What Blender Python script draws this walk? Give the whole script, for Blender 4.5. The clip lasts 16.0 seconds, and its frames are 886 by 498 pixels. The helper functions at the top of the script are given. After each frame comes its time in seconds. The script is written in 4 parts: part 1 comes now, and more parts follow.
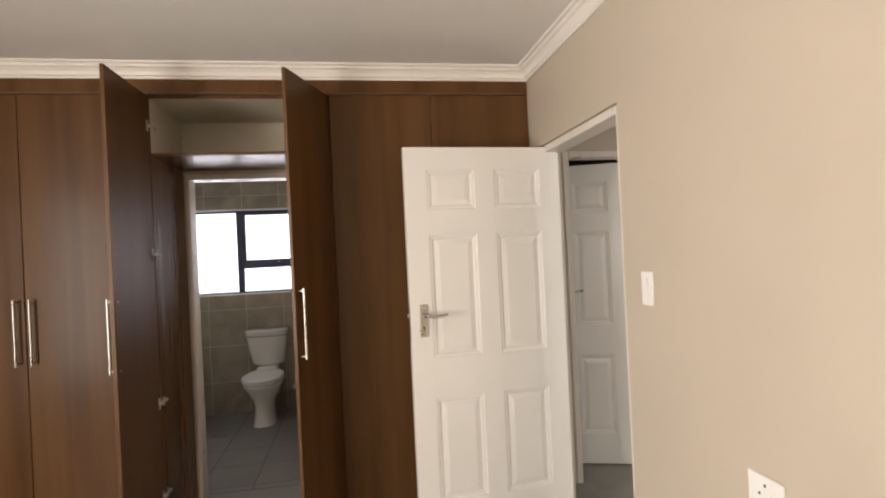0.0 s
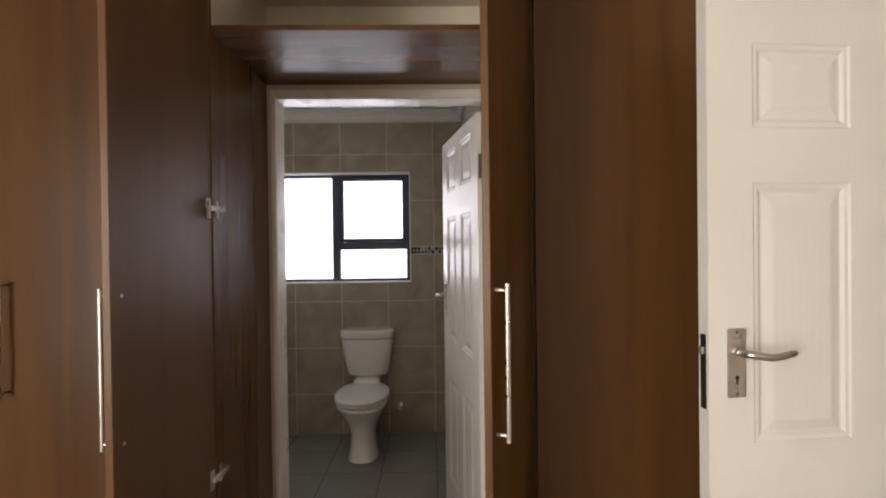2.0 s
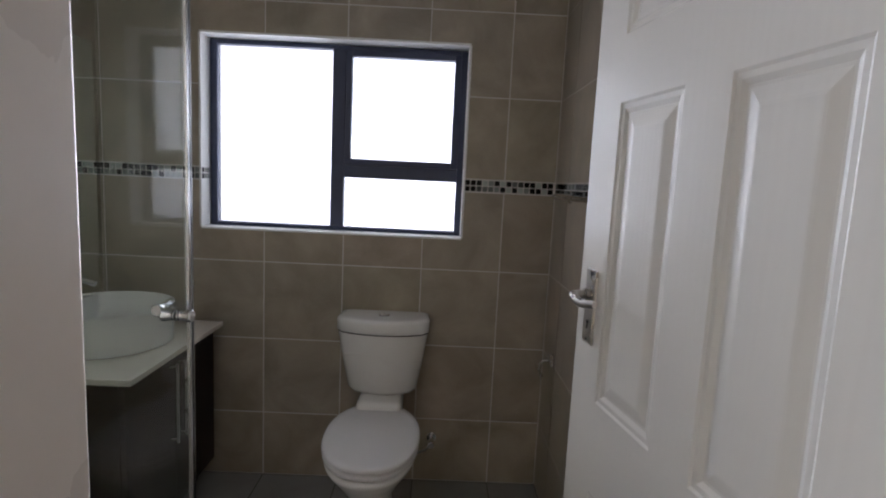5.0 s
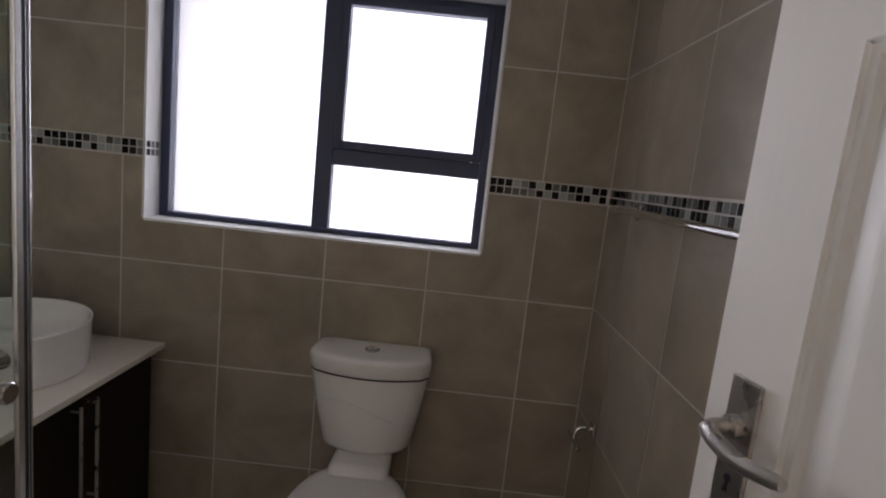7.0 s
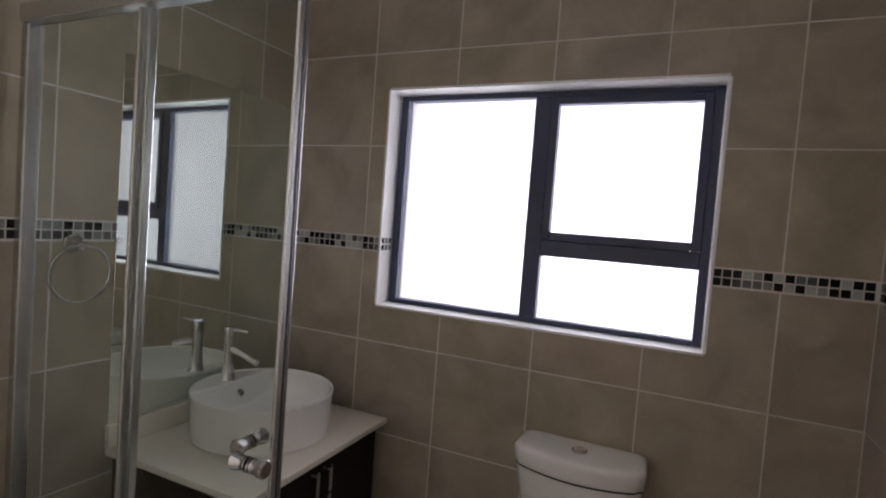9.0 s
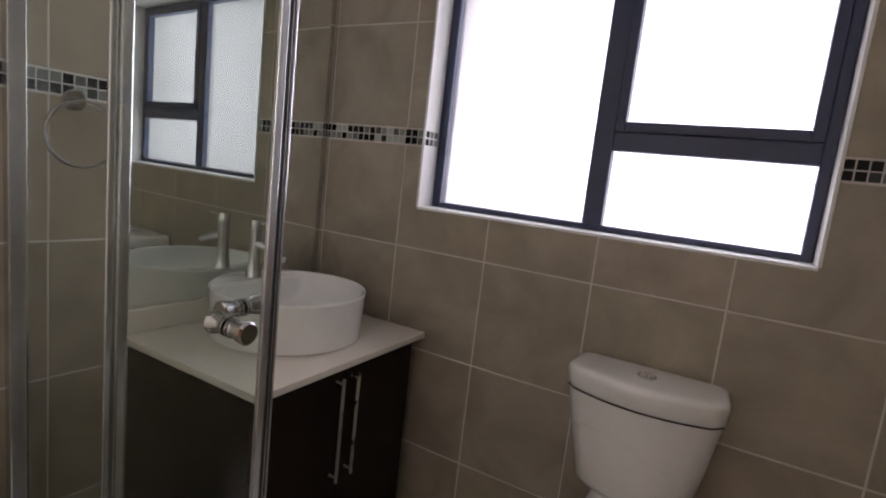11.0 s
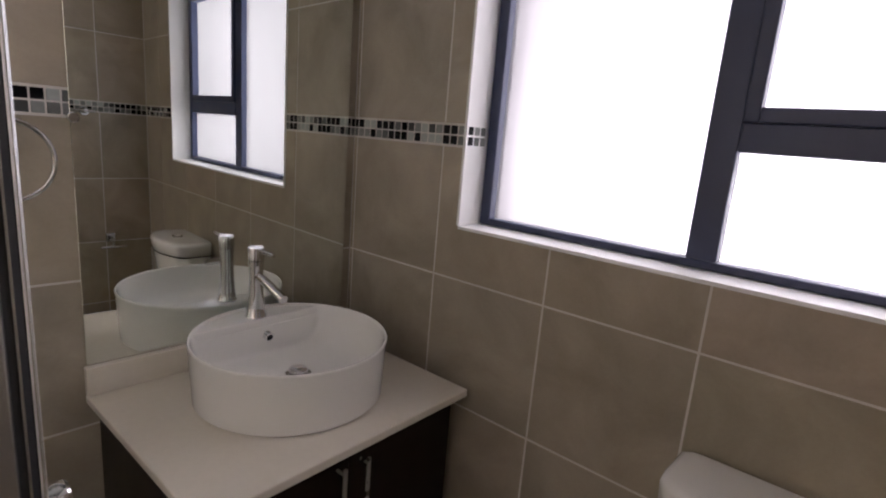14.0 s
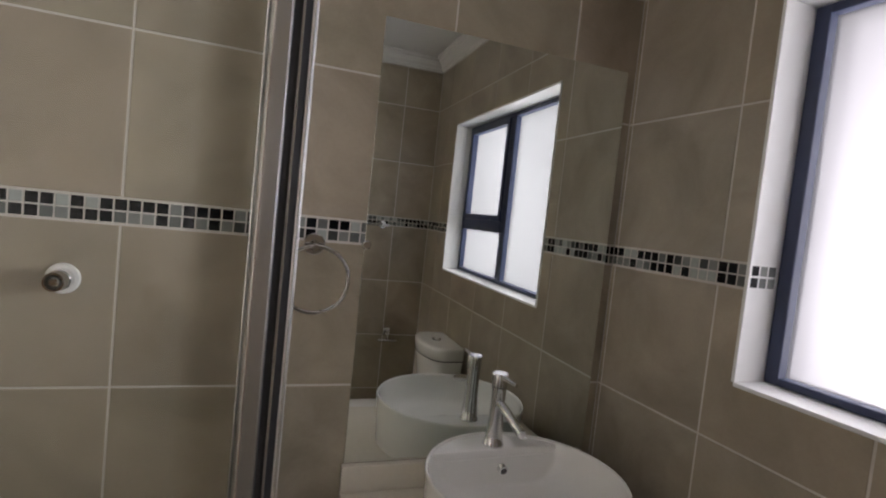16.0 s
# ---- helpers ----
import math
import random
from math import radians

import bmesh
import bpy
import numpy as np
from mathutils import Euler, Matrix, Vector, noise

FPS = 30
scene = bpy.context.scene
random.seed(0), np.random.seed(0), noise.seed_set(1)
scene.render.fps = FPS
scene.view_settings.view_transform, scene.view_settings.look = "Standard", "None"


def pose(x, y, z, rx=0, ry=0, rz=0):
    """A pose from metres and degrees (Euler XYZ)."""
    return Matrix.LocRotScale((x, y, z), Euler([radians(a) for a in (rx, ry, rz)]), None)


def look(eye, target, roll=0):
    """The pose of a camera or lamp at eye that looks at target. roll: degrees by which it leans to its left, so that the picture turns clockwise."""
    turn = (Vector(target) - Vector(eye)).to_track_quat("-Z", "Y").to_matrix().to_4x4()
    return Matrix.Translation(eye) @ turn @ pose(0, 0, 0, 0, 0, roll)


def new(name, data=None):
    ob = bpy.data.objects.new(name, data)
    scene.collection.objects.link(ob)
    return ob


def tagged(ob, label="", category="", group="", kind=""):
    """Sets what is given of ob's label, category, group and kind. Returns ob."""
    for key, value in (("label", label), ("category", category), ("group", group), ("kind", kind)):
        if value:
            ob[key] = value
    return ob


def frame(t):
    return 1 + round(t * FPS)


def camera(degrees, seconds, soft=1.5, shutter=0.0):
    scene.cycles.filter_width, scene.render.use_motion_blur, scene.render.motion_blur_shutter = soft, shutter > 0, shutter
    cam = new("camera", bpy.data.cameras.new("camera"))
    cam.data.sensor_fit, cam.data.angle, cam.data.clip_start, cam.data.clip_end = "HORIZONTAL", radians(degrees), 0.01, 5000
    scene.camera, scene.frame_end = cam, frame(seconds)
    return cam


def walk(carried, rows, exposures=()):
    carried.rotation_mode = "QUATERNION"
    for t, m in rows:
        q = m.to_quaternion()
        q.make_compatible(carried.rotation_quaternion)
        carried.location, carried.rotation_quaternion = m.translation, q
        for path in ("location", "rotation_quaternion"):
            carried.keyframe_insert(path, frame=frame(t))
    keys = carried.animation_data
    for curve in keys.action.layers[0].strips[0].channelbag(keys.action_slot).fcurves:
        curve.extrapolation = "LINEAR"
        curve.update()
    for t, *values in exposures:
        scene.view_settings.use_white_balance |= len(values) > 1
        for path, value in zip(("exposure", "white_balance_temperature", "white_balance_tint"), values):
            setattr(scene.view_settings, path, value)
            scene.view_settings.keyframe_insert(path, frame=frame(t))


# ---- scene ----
cam = camera(80.4, 16.0, soft=2.05)
PATH = [
    (0, (-0.034, 0.171, 1.492), (0.295, 2.144, 1.496), -2.7),
    (0.5, (-0.109, 0.486, 1.47), (0.11, 2.474, 1.504), -3.0),
    (1, (-0.167, 0.871, 1.472), (-0.025, 2.865, 1.513), -2.6),
    (1.5, (-0.291, 1.218, 1.446), (-0.206, 3.216, 1.477), -1.6),
    (2, (-0.434, 1.578, 1.43), (-0.389, 3.577, 1.413), -0.7),
    (2.5, (-0.493, 1.955, 1.424), (-0.463, 3.954, 1.375), -0.4),
    (3, (-0.625, 2.249, 1.395), (-0.603, 4.246, 1.3), 0.1),
    (3.5, (-0.652, 2.524, 1.387), (-0.632, 4.518, 1.24), 1.0),
    (4, (-0.685, 2.804, 1.394), (-0.66, 4.794, 1.205), 1.1),
    (6.5, (-0.71, 3.707, 1.394), (-0.693, 5.686, 1.108), 5.7),
    (7, (-0.704, 3.819, 1.411), (-0.722, 5.798, 1.124), 6.1),
    (7.5, (-0.695, 3.85, 1.453), (-0.939, 5.818, 1.187), 5.9),
    (8, (-0.691, 3.834, 1.494), (-1.202, 5.76, 1.321), 4.3),
    (8.5, (-0.678, 3.817, 1.498), (-1.406, 5.679, 1.427), 3.4),
    (11, (-0.756, 4.046, 1.28), (-1.734, 5.766, 0.992), 6.4),
    (11.5, (-0.746, 4.201, 1.264), (-1.714, 5.916, 0.915), 7.6),
    (12, (-0.744, 4.341, 1.257), (-1.719, 6.045, 0.874), 7.8),
    (12.5, (-0.737, 4.406, 1.276), (-1.77, 6.064, 0.846), 6.3),
    (13, (-0.77, 4.446, 1.294), (-1.876, 6.054, 0.855), 5.4),
    (13.5, (-0.851, 4.47, 1.342), (-2.024, 6.028, 0.9), 5.0),
    (14, (-0.89, 4.494, 1.383), (-2.144, 5.995, 0.963), 4.7),
    (14.5, (-0.928, 4.532, 1.407), (-2.374, 5.88, 1.099), 4.8),
    (15, (-0.935, 4.537, 1.42), (-2.537, 5.714, 1.202), 5.0),
    (15.5, (-0.934, 4.523, 1.438), (-2.674, 5.496, 1.285), 5.4),
    (16, (-0.941, 4.532, 1.445), (-2.792, 5.278, 1.327), 6.0),
]

EXPOSURES = [
    (0.0, 0.15, 6400, 11), (2.0, 0.06, 6350, 11), (2.5, -0.1, 6250, 11), (3.0, -0.08, 5850, 10), (4.0, 0.1, 5600, 9),
    (6.5, -0.2, 6050, 14), (8.5, 0.02, 6100, 17), (11.0, 0.34, 6200, 19), (14.0, 0.37, 6350, 20), (15.0, 0.25, 6330, 18), (16.0, 0.25, 6300, 14)]
walk(cam, [(t, look(eye, target, roll)) for t, eye, target, roll in PATH], EXPOSURES)

# ---- light ----
world = bpy.data.worlds.new("sky")
scene.world = world
world.use_nodes = True
wn = world.node_tree.nodes
sky = wn.new("ShaderNodeTexSky")
sky.sky_type, sky.sun_disc = "NISHITA", False
sky.sun_elevation, sky.sun_rotation = radians(50), radians(200)
world.node_tree.links.new(sky.outputs[0], wn["Background"].inputs[0])
wn["Background"].inputs[1].default_value = 0.1


def area_lamp(name, m, w, h, watts, colour, spread=180):
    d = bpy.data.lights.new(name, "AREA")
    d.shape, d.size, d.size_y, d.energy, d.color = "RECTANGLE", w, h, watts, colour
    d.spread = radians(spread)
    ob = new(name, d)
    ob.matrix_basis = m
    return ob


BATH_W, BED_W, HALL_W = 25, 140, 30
BWY = -0.2                      # middle of the bedroom window in its west wall
area_lamp("daylight_bathroom", pose(-1.168, 5.76, 1.566, -90, 0, 0), 1.3, 1.0, BATH_W, (0.975, 0.96, 1.0), 72)
bm0 = bmesh.new()
bmesh.ops.create_grid(bm0, x_segments=1, y_segments=1, size=5.0, matrix=pose(-1.168, 7.2, 1.6, 90, 0, 0))
sky_mesh = bpy.data.meshes.new("backdrop")
bm0.to_mesh(sky_mesh)
bm0.free()
sky_mat = bpy.data.materials.new("bright_hazy_sky")
sky_mat.use_nodes = True
sn = sky_mat.node_tree.nodes
sn.remove(sn["Principled BSDF"])
glow = sn.new("ShaderNodeEmission")
glow.inputs["Color"].default_value, glow.inputs["Strength"].default_value = (1.0, 0.965, 0.97, 1), 4.0
sky_mat.node_tree.links.new(glow.outputs[0], sn["Material Output"].inputs["Surface"])
sky_mesh.materials.append(sky_mat)
tagged(new("backdrop", sky_mesh), "plain bright hazy sky outside the window", "sky", kind="structure")
area_lamp("daylight_bedroom", pose(-2.83, BWY, 1.275, 90, 0, -90), 1.6, 1.75, BED_W, (1.0, 0.93, 0.84))
# Unseen fill lamp, added to brighten the passage.
area_lamp("daylight_hall", pose(1.7, -1.28, 1.5, 90, 0, 0), 0.9, 1.1, HALL_W, (1.0, 0.95, 0.88))

# ---- materials ----


def material(name):
    m = bpy.data.materials.new(name)
    m.use_nodes = True
    t = m.node_tree
    return m, t.nodes, t.links, t.nodes["Principled BSDF"]


def coords(n, l, scale=(1, 1, 1), src="Object"):
    tc, mp = n.new("ShaderNodeTexCoord"), n.new("ShaderNodeMapping")
    mp.inputs["Scale"].default_value = scale
    l.new(tc.outputs[src], mp.inputs["Vector"])
    return mp.outputs["Vector"]


def noise_tex(n, l, vec, scale, detail=4.0, rough=0.5, distortion=0.0):
    t = n.new("ShaderNodeTexNoise")
    t.inputs["Scale"].default_value, t.inputs["Detail"].default_value = scale, detail
    t.inputs["Roughness"].default_value, t.inputs["Distortion"].default_value = rough, distortion
    l.new(vec, t.inputs["Vector"])
    return t.outputs["Fac"]


def ramp(n, l, fac, stops, constant=False):
    r = n.new("ShaderNodeValToRGB")
    r.color_ramp.interpolation = "CONSTANT" if constant else "LINEAR"
    e = r.color_ramp.elements
    while len(e) < len(stops):
        e.new(0.5)
    for k, (p, c) in enumerate(stops):
        e[k].position, e[k].color = p, (*c, 1)
    l.new(fac, r.inputs["Fac"])
    return r.outputs["Color"]


def mix(n, l, fac, a, b, mode="MIX"):
    m = n.new("ShaderNodeMix")
    m.data_type, m.blend_type = "RGBA", mode
    for s, v in ((m.inputs[0], fac), (m.inputs[6], a), (m.inputs[7], b)):
        if hasattr(v, "node"):
            l.new(v, s)
        else:
            s.default_value = v
    return m.outputs[2]


def value_range(n, l, fac, a, b):
    m = n.new("ShaderNodeMapRange")
    m.inputs["From Min"].default_value, m.inputs["From Max"].default_value = 0.3, 0.7
    m.inputs["To Min"].default_value, m.inputs["To Max"].default_value = a, b
    l.new(fac, m.inputs["Value"])
    return m.outputs["Result"]


def bump(n, l, b, height, strength, distance):
    k = n.new("ShaderNodeBump")
    k.inputs["Strength"].default_value, k.inputs["Distance"].default_value = strength, distance
    l.new(height, k.inputs["Height"])
    l.new(k.outputs["Normal"], b.inputs["Normal"])


def plain(name, colour, rough, metal=0.0, vary=0.06, scale=6.0, grain=180.0, relief=0.0, coat=0.0):
    """A plain surface with soft blotches, fine grain and uneven gloss."""
    m, n, l, b = material(name)
    v = coords(n, l)
    big, fine = noise_tex(n, l, v, scale, 5), noise_tex(n, l, v, grain, 3)
    dark = tuple(c * (1 - vary) for c in colour)
    light = tuple(min(1, c * (1 + vary)) for c in colour)
    col = ramp(n, l, big, [(0.3, dark), (0.7, light)])
    l.new(col, b.inputs["Base Color"])
    b.inputs["Metallic"].default_value = metal
    b.inputs["Coat Weight"].default_value = coat
    l.new(value_range(n, l, big, rough * 0.85, min(1, rough * 1.15)), b.inputs["Roughness"])
    if relief:
        bump(n, l, b, fine, relief, 0.002)
    return m


def wood(name, dark, mid, light, rough, coat=0.0, gloss=0.2, grain=(1, 1, 0.06)):
    """Laminate with a straight grain, upright unless told otherwise."""
    m, n, l, b = material(name)
    rnd = n.new("ShaderNodeObjectInfo").outputs["Random"]
    tc, add, mp = n.new("ShaderNodeTexCoord"), n.new("ShaderNodeVectorMath"), n.new("ShaderNodeMapping")
    add.operation = "ADD"
    comb = n.new("ShaderNodeCombineXYZ")
    mul = n.new("ShaderNodeMath")
    mul.operation = "MULTIPLY"
    mul.inputs[1].default_value = 7.0
    l.new(rnd, mul.inputs[0])
    l.new(mul.outputs[0], comb.inputs["X"])
    l.new(tc.outputs["Object"], add.inputs[0])
    l.new(comb.outputs[0], add.inputs[1])
    l.new(add.outputs[0], mp.inputs["Vector"])
    mp.inputs["Scale"].default_value = grain
    v = mp.outputs["Vector"]
    streak = noise_tex(n, l, v, 12, 4, 0.45, 0.3)
    pores = noise_tex(n, l, v, 190, 4, 0.6)
    cloud = noise_tex(n, l, v, 5, 3)
    base = ramp(n, l, streak, [(0.25, dark), (0.5, mid), (0.78, light)])
    soft = mix(n, l, value_range(n, l, cloud, 0.0, 0.5), base, (*mid, 1))
    tiny = ramp(n, l, pores, [(0.3, (0.8, 0.79, 0.78)), (0.6, (1, 1, 1))])
    l.new(mix(n, l, 0.3, soft, tiny, "MULTIPLY"), b.inputs["Base Color"])
    l.new(value_range(n, l, cloud, rough * 0.95, rough * 1.06), b.inputs["Roughness"])
    b.inputs["Coat Weight"].default_value = coat
    b.inputs["Coat Roughness"].default_value = 0.14
    b.inputs["Specular IOR Level"].default_value = gloss
    bump(n, l, b, pores, 0.025, 0.001)
    return m


def tile_material(name, dark, light, rough):
    """Glazed ceramic with a cloudy sand pattern; each tile a little different."""
    m, n, l, b = material(name)
    info = n.new("ShaderNodeObjectInfo")
    tc, add = n.new("ShaderNodeTexCoord"), n.new("ShaderNodeVectorMath")
    add.operation = "ADD"
    comb, mul = n.new("ShaderNodeCombineXYZ"), n.new("ShaderNodeMath")
    mul.operation = "MULTIPLY"
    mul.inputs[1].default_value = 31.0
    l.new(info.outputs["Random"], mul.inputs[0])
    l.new(mul.outputs[0], comb.inputs["X"])
    l.new(tc.outputs["Object"], add.inputs[0])
    l.new(comb.outputs[0], add.inputs[1])
    v = add.outputs[0]
    cloud, fine = noise_tex(n, l, v, 4.5, 6, 0.55, 0.6), noise_tex(n, l, v, 120, 3)
    col = ramp(n, l, cloud, [(0.25, dark), (0.75, light)])
    tint = ramp(n, l, info.outputs["Random"], [(0.0, (0.93, 0.955, 0.9)), (0.35, (1.0, 0.97, 0.95)), (0.7, (0.95, 0.97, 0.97)), (1.0, (1.0, 1.0, 0.96))])
    col = mix(n, l, 1.0, col, tint, "MULTIPLY")
    speck = ramp(n, l, fine, [(0.35, (0.9, 0.9, 0.9)), (0.6, (1, 1, 1))])
    l.new(mix(n, l, 0.35, col, speck, "MULTIPLY"), b.inputs["Base Color"])
    l.new(value_range(n, l, cloud, rough * 0.85, rough * 1.15), b.inputs["Roughness"])
    bump(n, l, b, fine, 0.012, 0.001)
    return m


def mosaic_material(name):
    m, n, l, b = material(name)
    info = n.new("ShaderNodeObjectInfo")
    col = ramp(n, l, info.outputs["Random"], [
        (0.0, (0.004, 0.004, 0.005)), (0.24, (0.007, 0.008, 0.009)), (0.42, (0.06, 0.064, 0.062)),
        (0.5, (0.14, 0.148, 0.142)), (0.68, (0.24, 0.252, 0.24)), (0.84, (0.4, 0.425, 0.405))], True)
    fine = noise_tex(n, l, coords(n, l), 60, 3)
    shade = ramp(n, l, fine, [(0.3, (0.8, 0.8, 0.8)), (0.7, (1, 1, 1))])
    l.new(mix(n, l, 0.6, col, shade, "MULTIPLY"), b.inputs["Base Color"])
    b.inputs["Roughness"].default_value = 0.2
    b.inputs["Specular IOR Level"].default_value = 0.14
    return m


def glass_material(name, tint, rough=0.0):
    m, n, l, b = material(name)
    n.remove(b)
    clear, gloss, mx = n.new("ShaderNodeBsdfTransparent"), n.new("ShaderNodeBsdfGlossy"), n.new("ShaderNodeMixShader")
    lw, power, damp = n.new("ShaderNodeLayerWeight"), n.new("ShaderNodeMath"), n.new("ShaderNodeMath")
    lw.inputs["Blend"].default_value = 0.5
    power.operation, damp.operation = "POWER", "MULTIPLY_ADD"
    power.inputs[1].default_value = 4.0
    damp.inputs[1].default_value, damp.inputs[2].default_value = 0.45, 0.025
    clear.inputs["Color"].default_value = (*tint, 1)
    gloss.inputs["Roughness"].default_value = rough
    l.new(lw.outputs["Facing"], power.inputs[0])
    l.new(power.outputs[0], damp.inputs[0])
    l.new(damp.outputs[0], mx.inputs[0])
    l.new(clear.outputs[0], mx.inputs[1])
    l.new(gloss.outputs[0], mx.inputs[2])
    l.new(mx.outputs[0], n["Material Output"].inputs["Surface"])
    return m


WALL_PAINT = plain("warm_grey_wall_paint", (0.52, 0.45, 0.365), 0.55, vary=0.03, scale=2.5, grain=240, relief=0.08)
BATH_PAINT = plain("white_bathroom_paint", (0.72, 0.72, 0.71), 0.6, vary=0.03, scale=3, grain=220, relief=0.05)
CEILING_PAINT = plain("white_ceiling_paint", (0.8, 0.765, 0.73), 0.7, vary=0.02, scale=1.5, grain=260, relief=0.05)
CORNICE_PAINT = plain("cream_cornice_paint", (0.82, 0.78, 0.72), 0.5, vary=0.03, scale=5)
def door_enamel(name, colour):
    """White enamel over a moulded skin with an embossed wood grain."""
    m, n, l, b = material(name)
    v = coords(n, l)
    big = noise_tex(n, l, v, 3, 4)
    l.new(ramp(n, l, big, [(0.3, tuple(c * 0.97 for c in colour)), (0.7, colour)]), b.inputs["Base Color"])
    l.new(value_range(n, l, big, 0.2, 0.25), b.inputs["Roughness"])
    w = n.new("ShaderNodeTexWave")
    w.wave_type, w.bands_direction = "BANDS", "X"
    w.inputs["Scale"].default_value, w.inputs["Distortion"].default_value = 17.0, 9.0
    w.inputs["Detail"].default_value, w.inputs["Detail Scale"].default_value = 3.0, 0.7
    l.new(coords(n, l, (1, 1, 0.16)), w.inputs["Vector"])
    bump(n, l, b, w.outputs["Fac"], 0.14, 0.0006)
    return m


DOOR_ENAMEL = door_enamel("white_embossed_door_enamel", (0.82, 0.8, 0.76))
FRAME_PAINT = plain("cream_frame_enamel", (0.72, 0.67, 0.6), 0.3, vary=0.03, scale=5, grain=90, relief=0.04)
WOOD = wood("brown_oak_laminate", (0.076, 0.034, 0.0125), (0.112, 0.0515, 0.0178), (0.152, 0.075, 0.0285), 0.34, coat=0.03, gloss=0.2)
WOOD_GLOSS = wood("polished_oak_laminate", (0.076, 0.034, 0.0125), (0.112, 0.0515, 0.0178), (0.152, 0.075, 0.0285), 0.27, coat=0.1, gloss=0.16)
WOOD_SHELF = wood("polished_oak_shelf_laminate", (0.076, 0.034, 0.0125), (0.112, 0.0515, 0.0178), (0.152, 0.075, 0.0285), 0.24, coat=0.25, gloss=0.2, grain=(0.06, 1, 1))
WOOD_EDGE = plain("brown_edge_banding", (0.12, 0.055, 0.025), 0.35, vary=0.1)
CREAM_BOARD = plain("cream_melamine", (0.66, 0.61, 0.5), 0.45, vary=0.03)
ESPRESSO = wood("espresso_laminate", (0.010, 0.0065, 0.005), (0.018, 0.012, 0.009), (0.028, 0.018, 0.013), 0.32, gloss=0.12)
TILE = tile_material("beige_grey_ceramic", (0.25, 0.217, 0.164), (0.445, 0.38, 0.296), 0.33)
FLOOR_TILE = tile_material("grey_floor_ceramic", (0.23, 0.226, 0.212), (0.31, 0.302, 0.284), 0.35)
MOSAIC = mosaic_material("glass_mosaic")
GROUT = plain("pale_grout", (0.6, 0.565, 0.52), 0.8, vary=0.08, scale=9, grain=300, relief=0.2)
FLOOR_GROUT = plain("dark_floor_grout", (0.1, 0.096, 0.09), 0.85, vary=0.1, scale=9, grain=300, relief=0.2)
PLASTER = plain("white_reveal_plaster", (0.78, 0.78, 0.77), 0.5, vary=0.03)
CHROME = plain("chrome", (0.7, 0.7, 0.71), 0.03, metal=1.0, vary=0.02)
NICKEL = plain("brushed_nickel", (0.56, 0.53, 0.49), 0.3, metal=1.0, vary=0.05, scale=20)
STEEL = plain("dull_hinge_steel", (0.2, 0.195, 0.19), 0.4, metal=1.0, vary=0.08)
ALU = plain("satin_aluminium", (0.66, 0.66, 0.66), 0.24, metal=1.0, vary=0.03)
# Blue in the charcoal stands in for window glare over the frame.
GLARE_CHARCOAL = plain("charcoal_powder_coat_glare_blue", (0.026, 0.036, 0.08), 0.4, vary=0.1, scale=9)
CERAMIC = plain("white_sanitary_ceramic", (0.8, 0.79, 0.755), 0.08, vary=0.01, coat=0.3)
SEAT_PLASTIC = plain("white_seat_plastic", (0.78, 0.77, 0.76), 0.22, vary=0.01)
QUARTZ = plain("cream_quartz", (0.7, 0.65, 0.565), 0.12, vary=0.015, scale=60, grain=300)
SWITCH_PLASTIC = plain("white_switch_plastic", (0.82, 0.8, 0.77), 0.3, vary=0.01)
# Rubber parts, and solid black fill for shaded seams and gaps.
BLACK = plain("black_rubber_and_gap_shade", (0.01, 0.01, 0.011), 0.5, vary=0.1)
WHITE_ACRYLIC = plain("white_shower_acrylic", (0.75, 0.75, 0.74), 0.2, vary=0.02)
GLASS = glass_material("shower_glass", (0.945, 0.965, 0.952))
MIRROR = plain("silvered_mirror", (0.86, 0.9, 0.87), 0.004, metal=1.0, vary=0.005)


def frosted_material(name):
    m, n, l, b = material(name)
    # Dark tint only dims the lamp glow seen through the glass.
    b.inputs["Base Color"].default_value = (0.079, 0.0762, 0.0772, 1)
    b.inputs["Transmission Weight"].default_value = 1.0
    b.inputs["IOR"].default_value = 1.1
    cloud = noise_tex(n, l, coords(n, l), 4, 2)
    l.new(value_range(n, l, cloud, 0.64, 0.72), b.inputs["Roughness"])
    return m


FROSTED = frosted_material("frosted_glass_lamp_dimmer")

# ---- building blocks ----


def chain(ob):
    m = Matrix()
    while ob is not None:
        m = ob.matrix_basis @ m
        ob = ob.parent
    return m


def part(name, bm, mat, parent=None, label="", local=False, smooth=0):
    """Links a bmesh as one mesh object; under a parent the mesh is moved into the parent's space."""
    if parent is not None and not local:
        bm.transform(chain(parent).inverted())
    bmesh.ops.recalc_face_normals(bm, faces=bm.faces)
    me = bpy.data.meshes.new(name)
    bm.to_mesh(me)
    bm.free()
    me.materials.append(mat)
    if smooth:
        me.shade_smooth()
        me.set_sharp_from_angle(angle=radians(smooth))
    ob = new(name, me)
    ob.parent = parent
    if label:
        ob["label"] = label
    return ob


def thing(name, m, label, category, group="", kind=""):
    ob = new(name)
    ob.empty_display_size = 0.05
    ob.matrix_basis = m
    return tagged(ob, label, category, group, kind)


def box(bm, x0, x1, y0, y1, z0, z1, bevel=0.0, seg=2):
    g = bmesh.ops.create_cube(bm, size=1.0, matrix=Matrix.LocRotScale(
        ((x0 + x1) / 2, (y0 + y1) / 2, (z0 + z1) / 2), None, (abs(x1 - x0), abs(y1 - y0), abs(z1 - z0))))
    if bevel:
        edges = list({e for v in g["verts"] for e in v.link_edges})
        bmesh.ops.bevel(bm, geom=edges, offset=bevel, segments=seg, profile=0.5, affect="EDGES")
    return bm


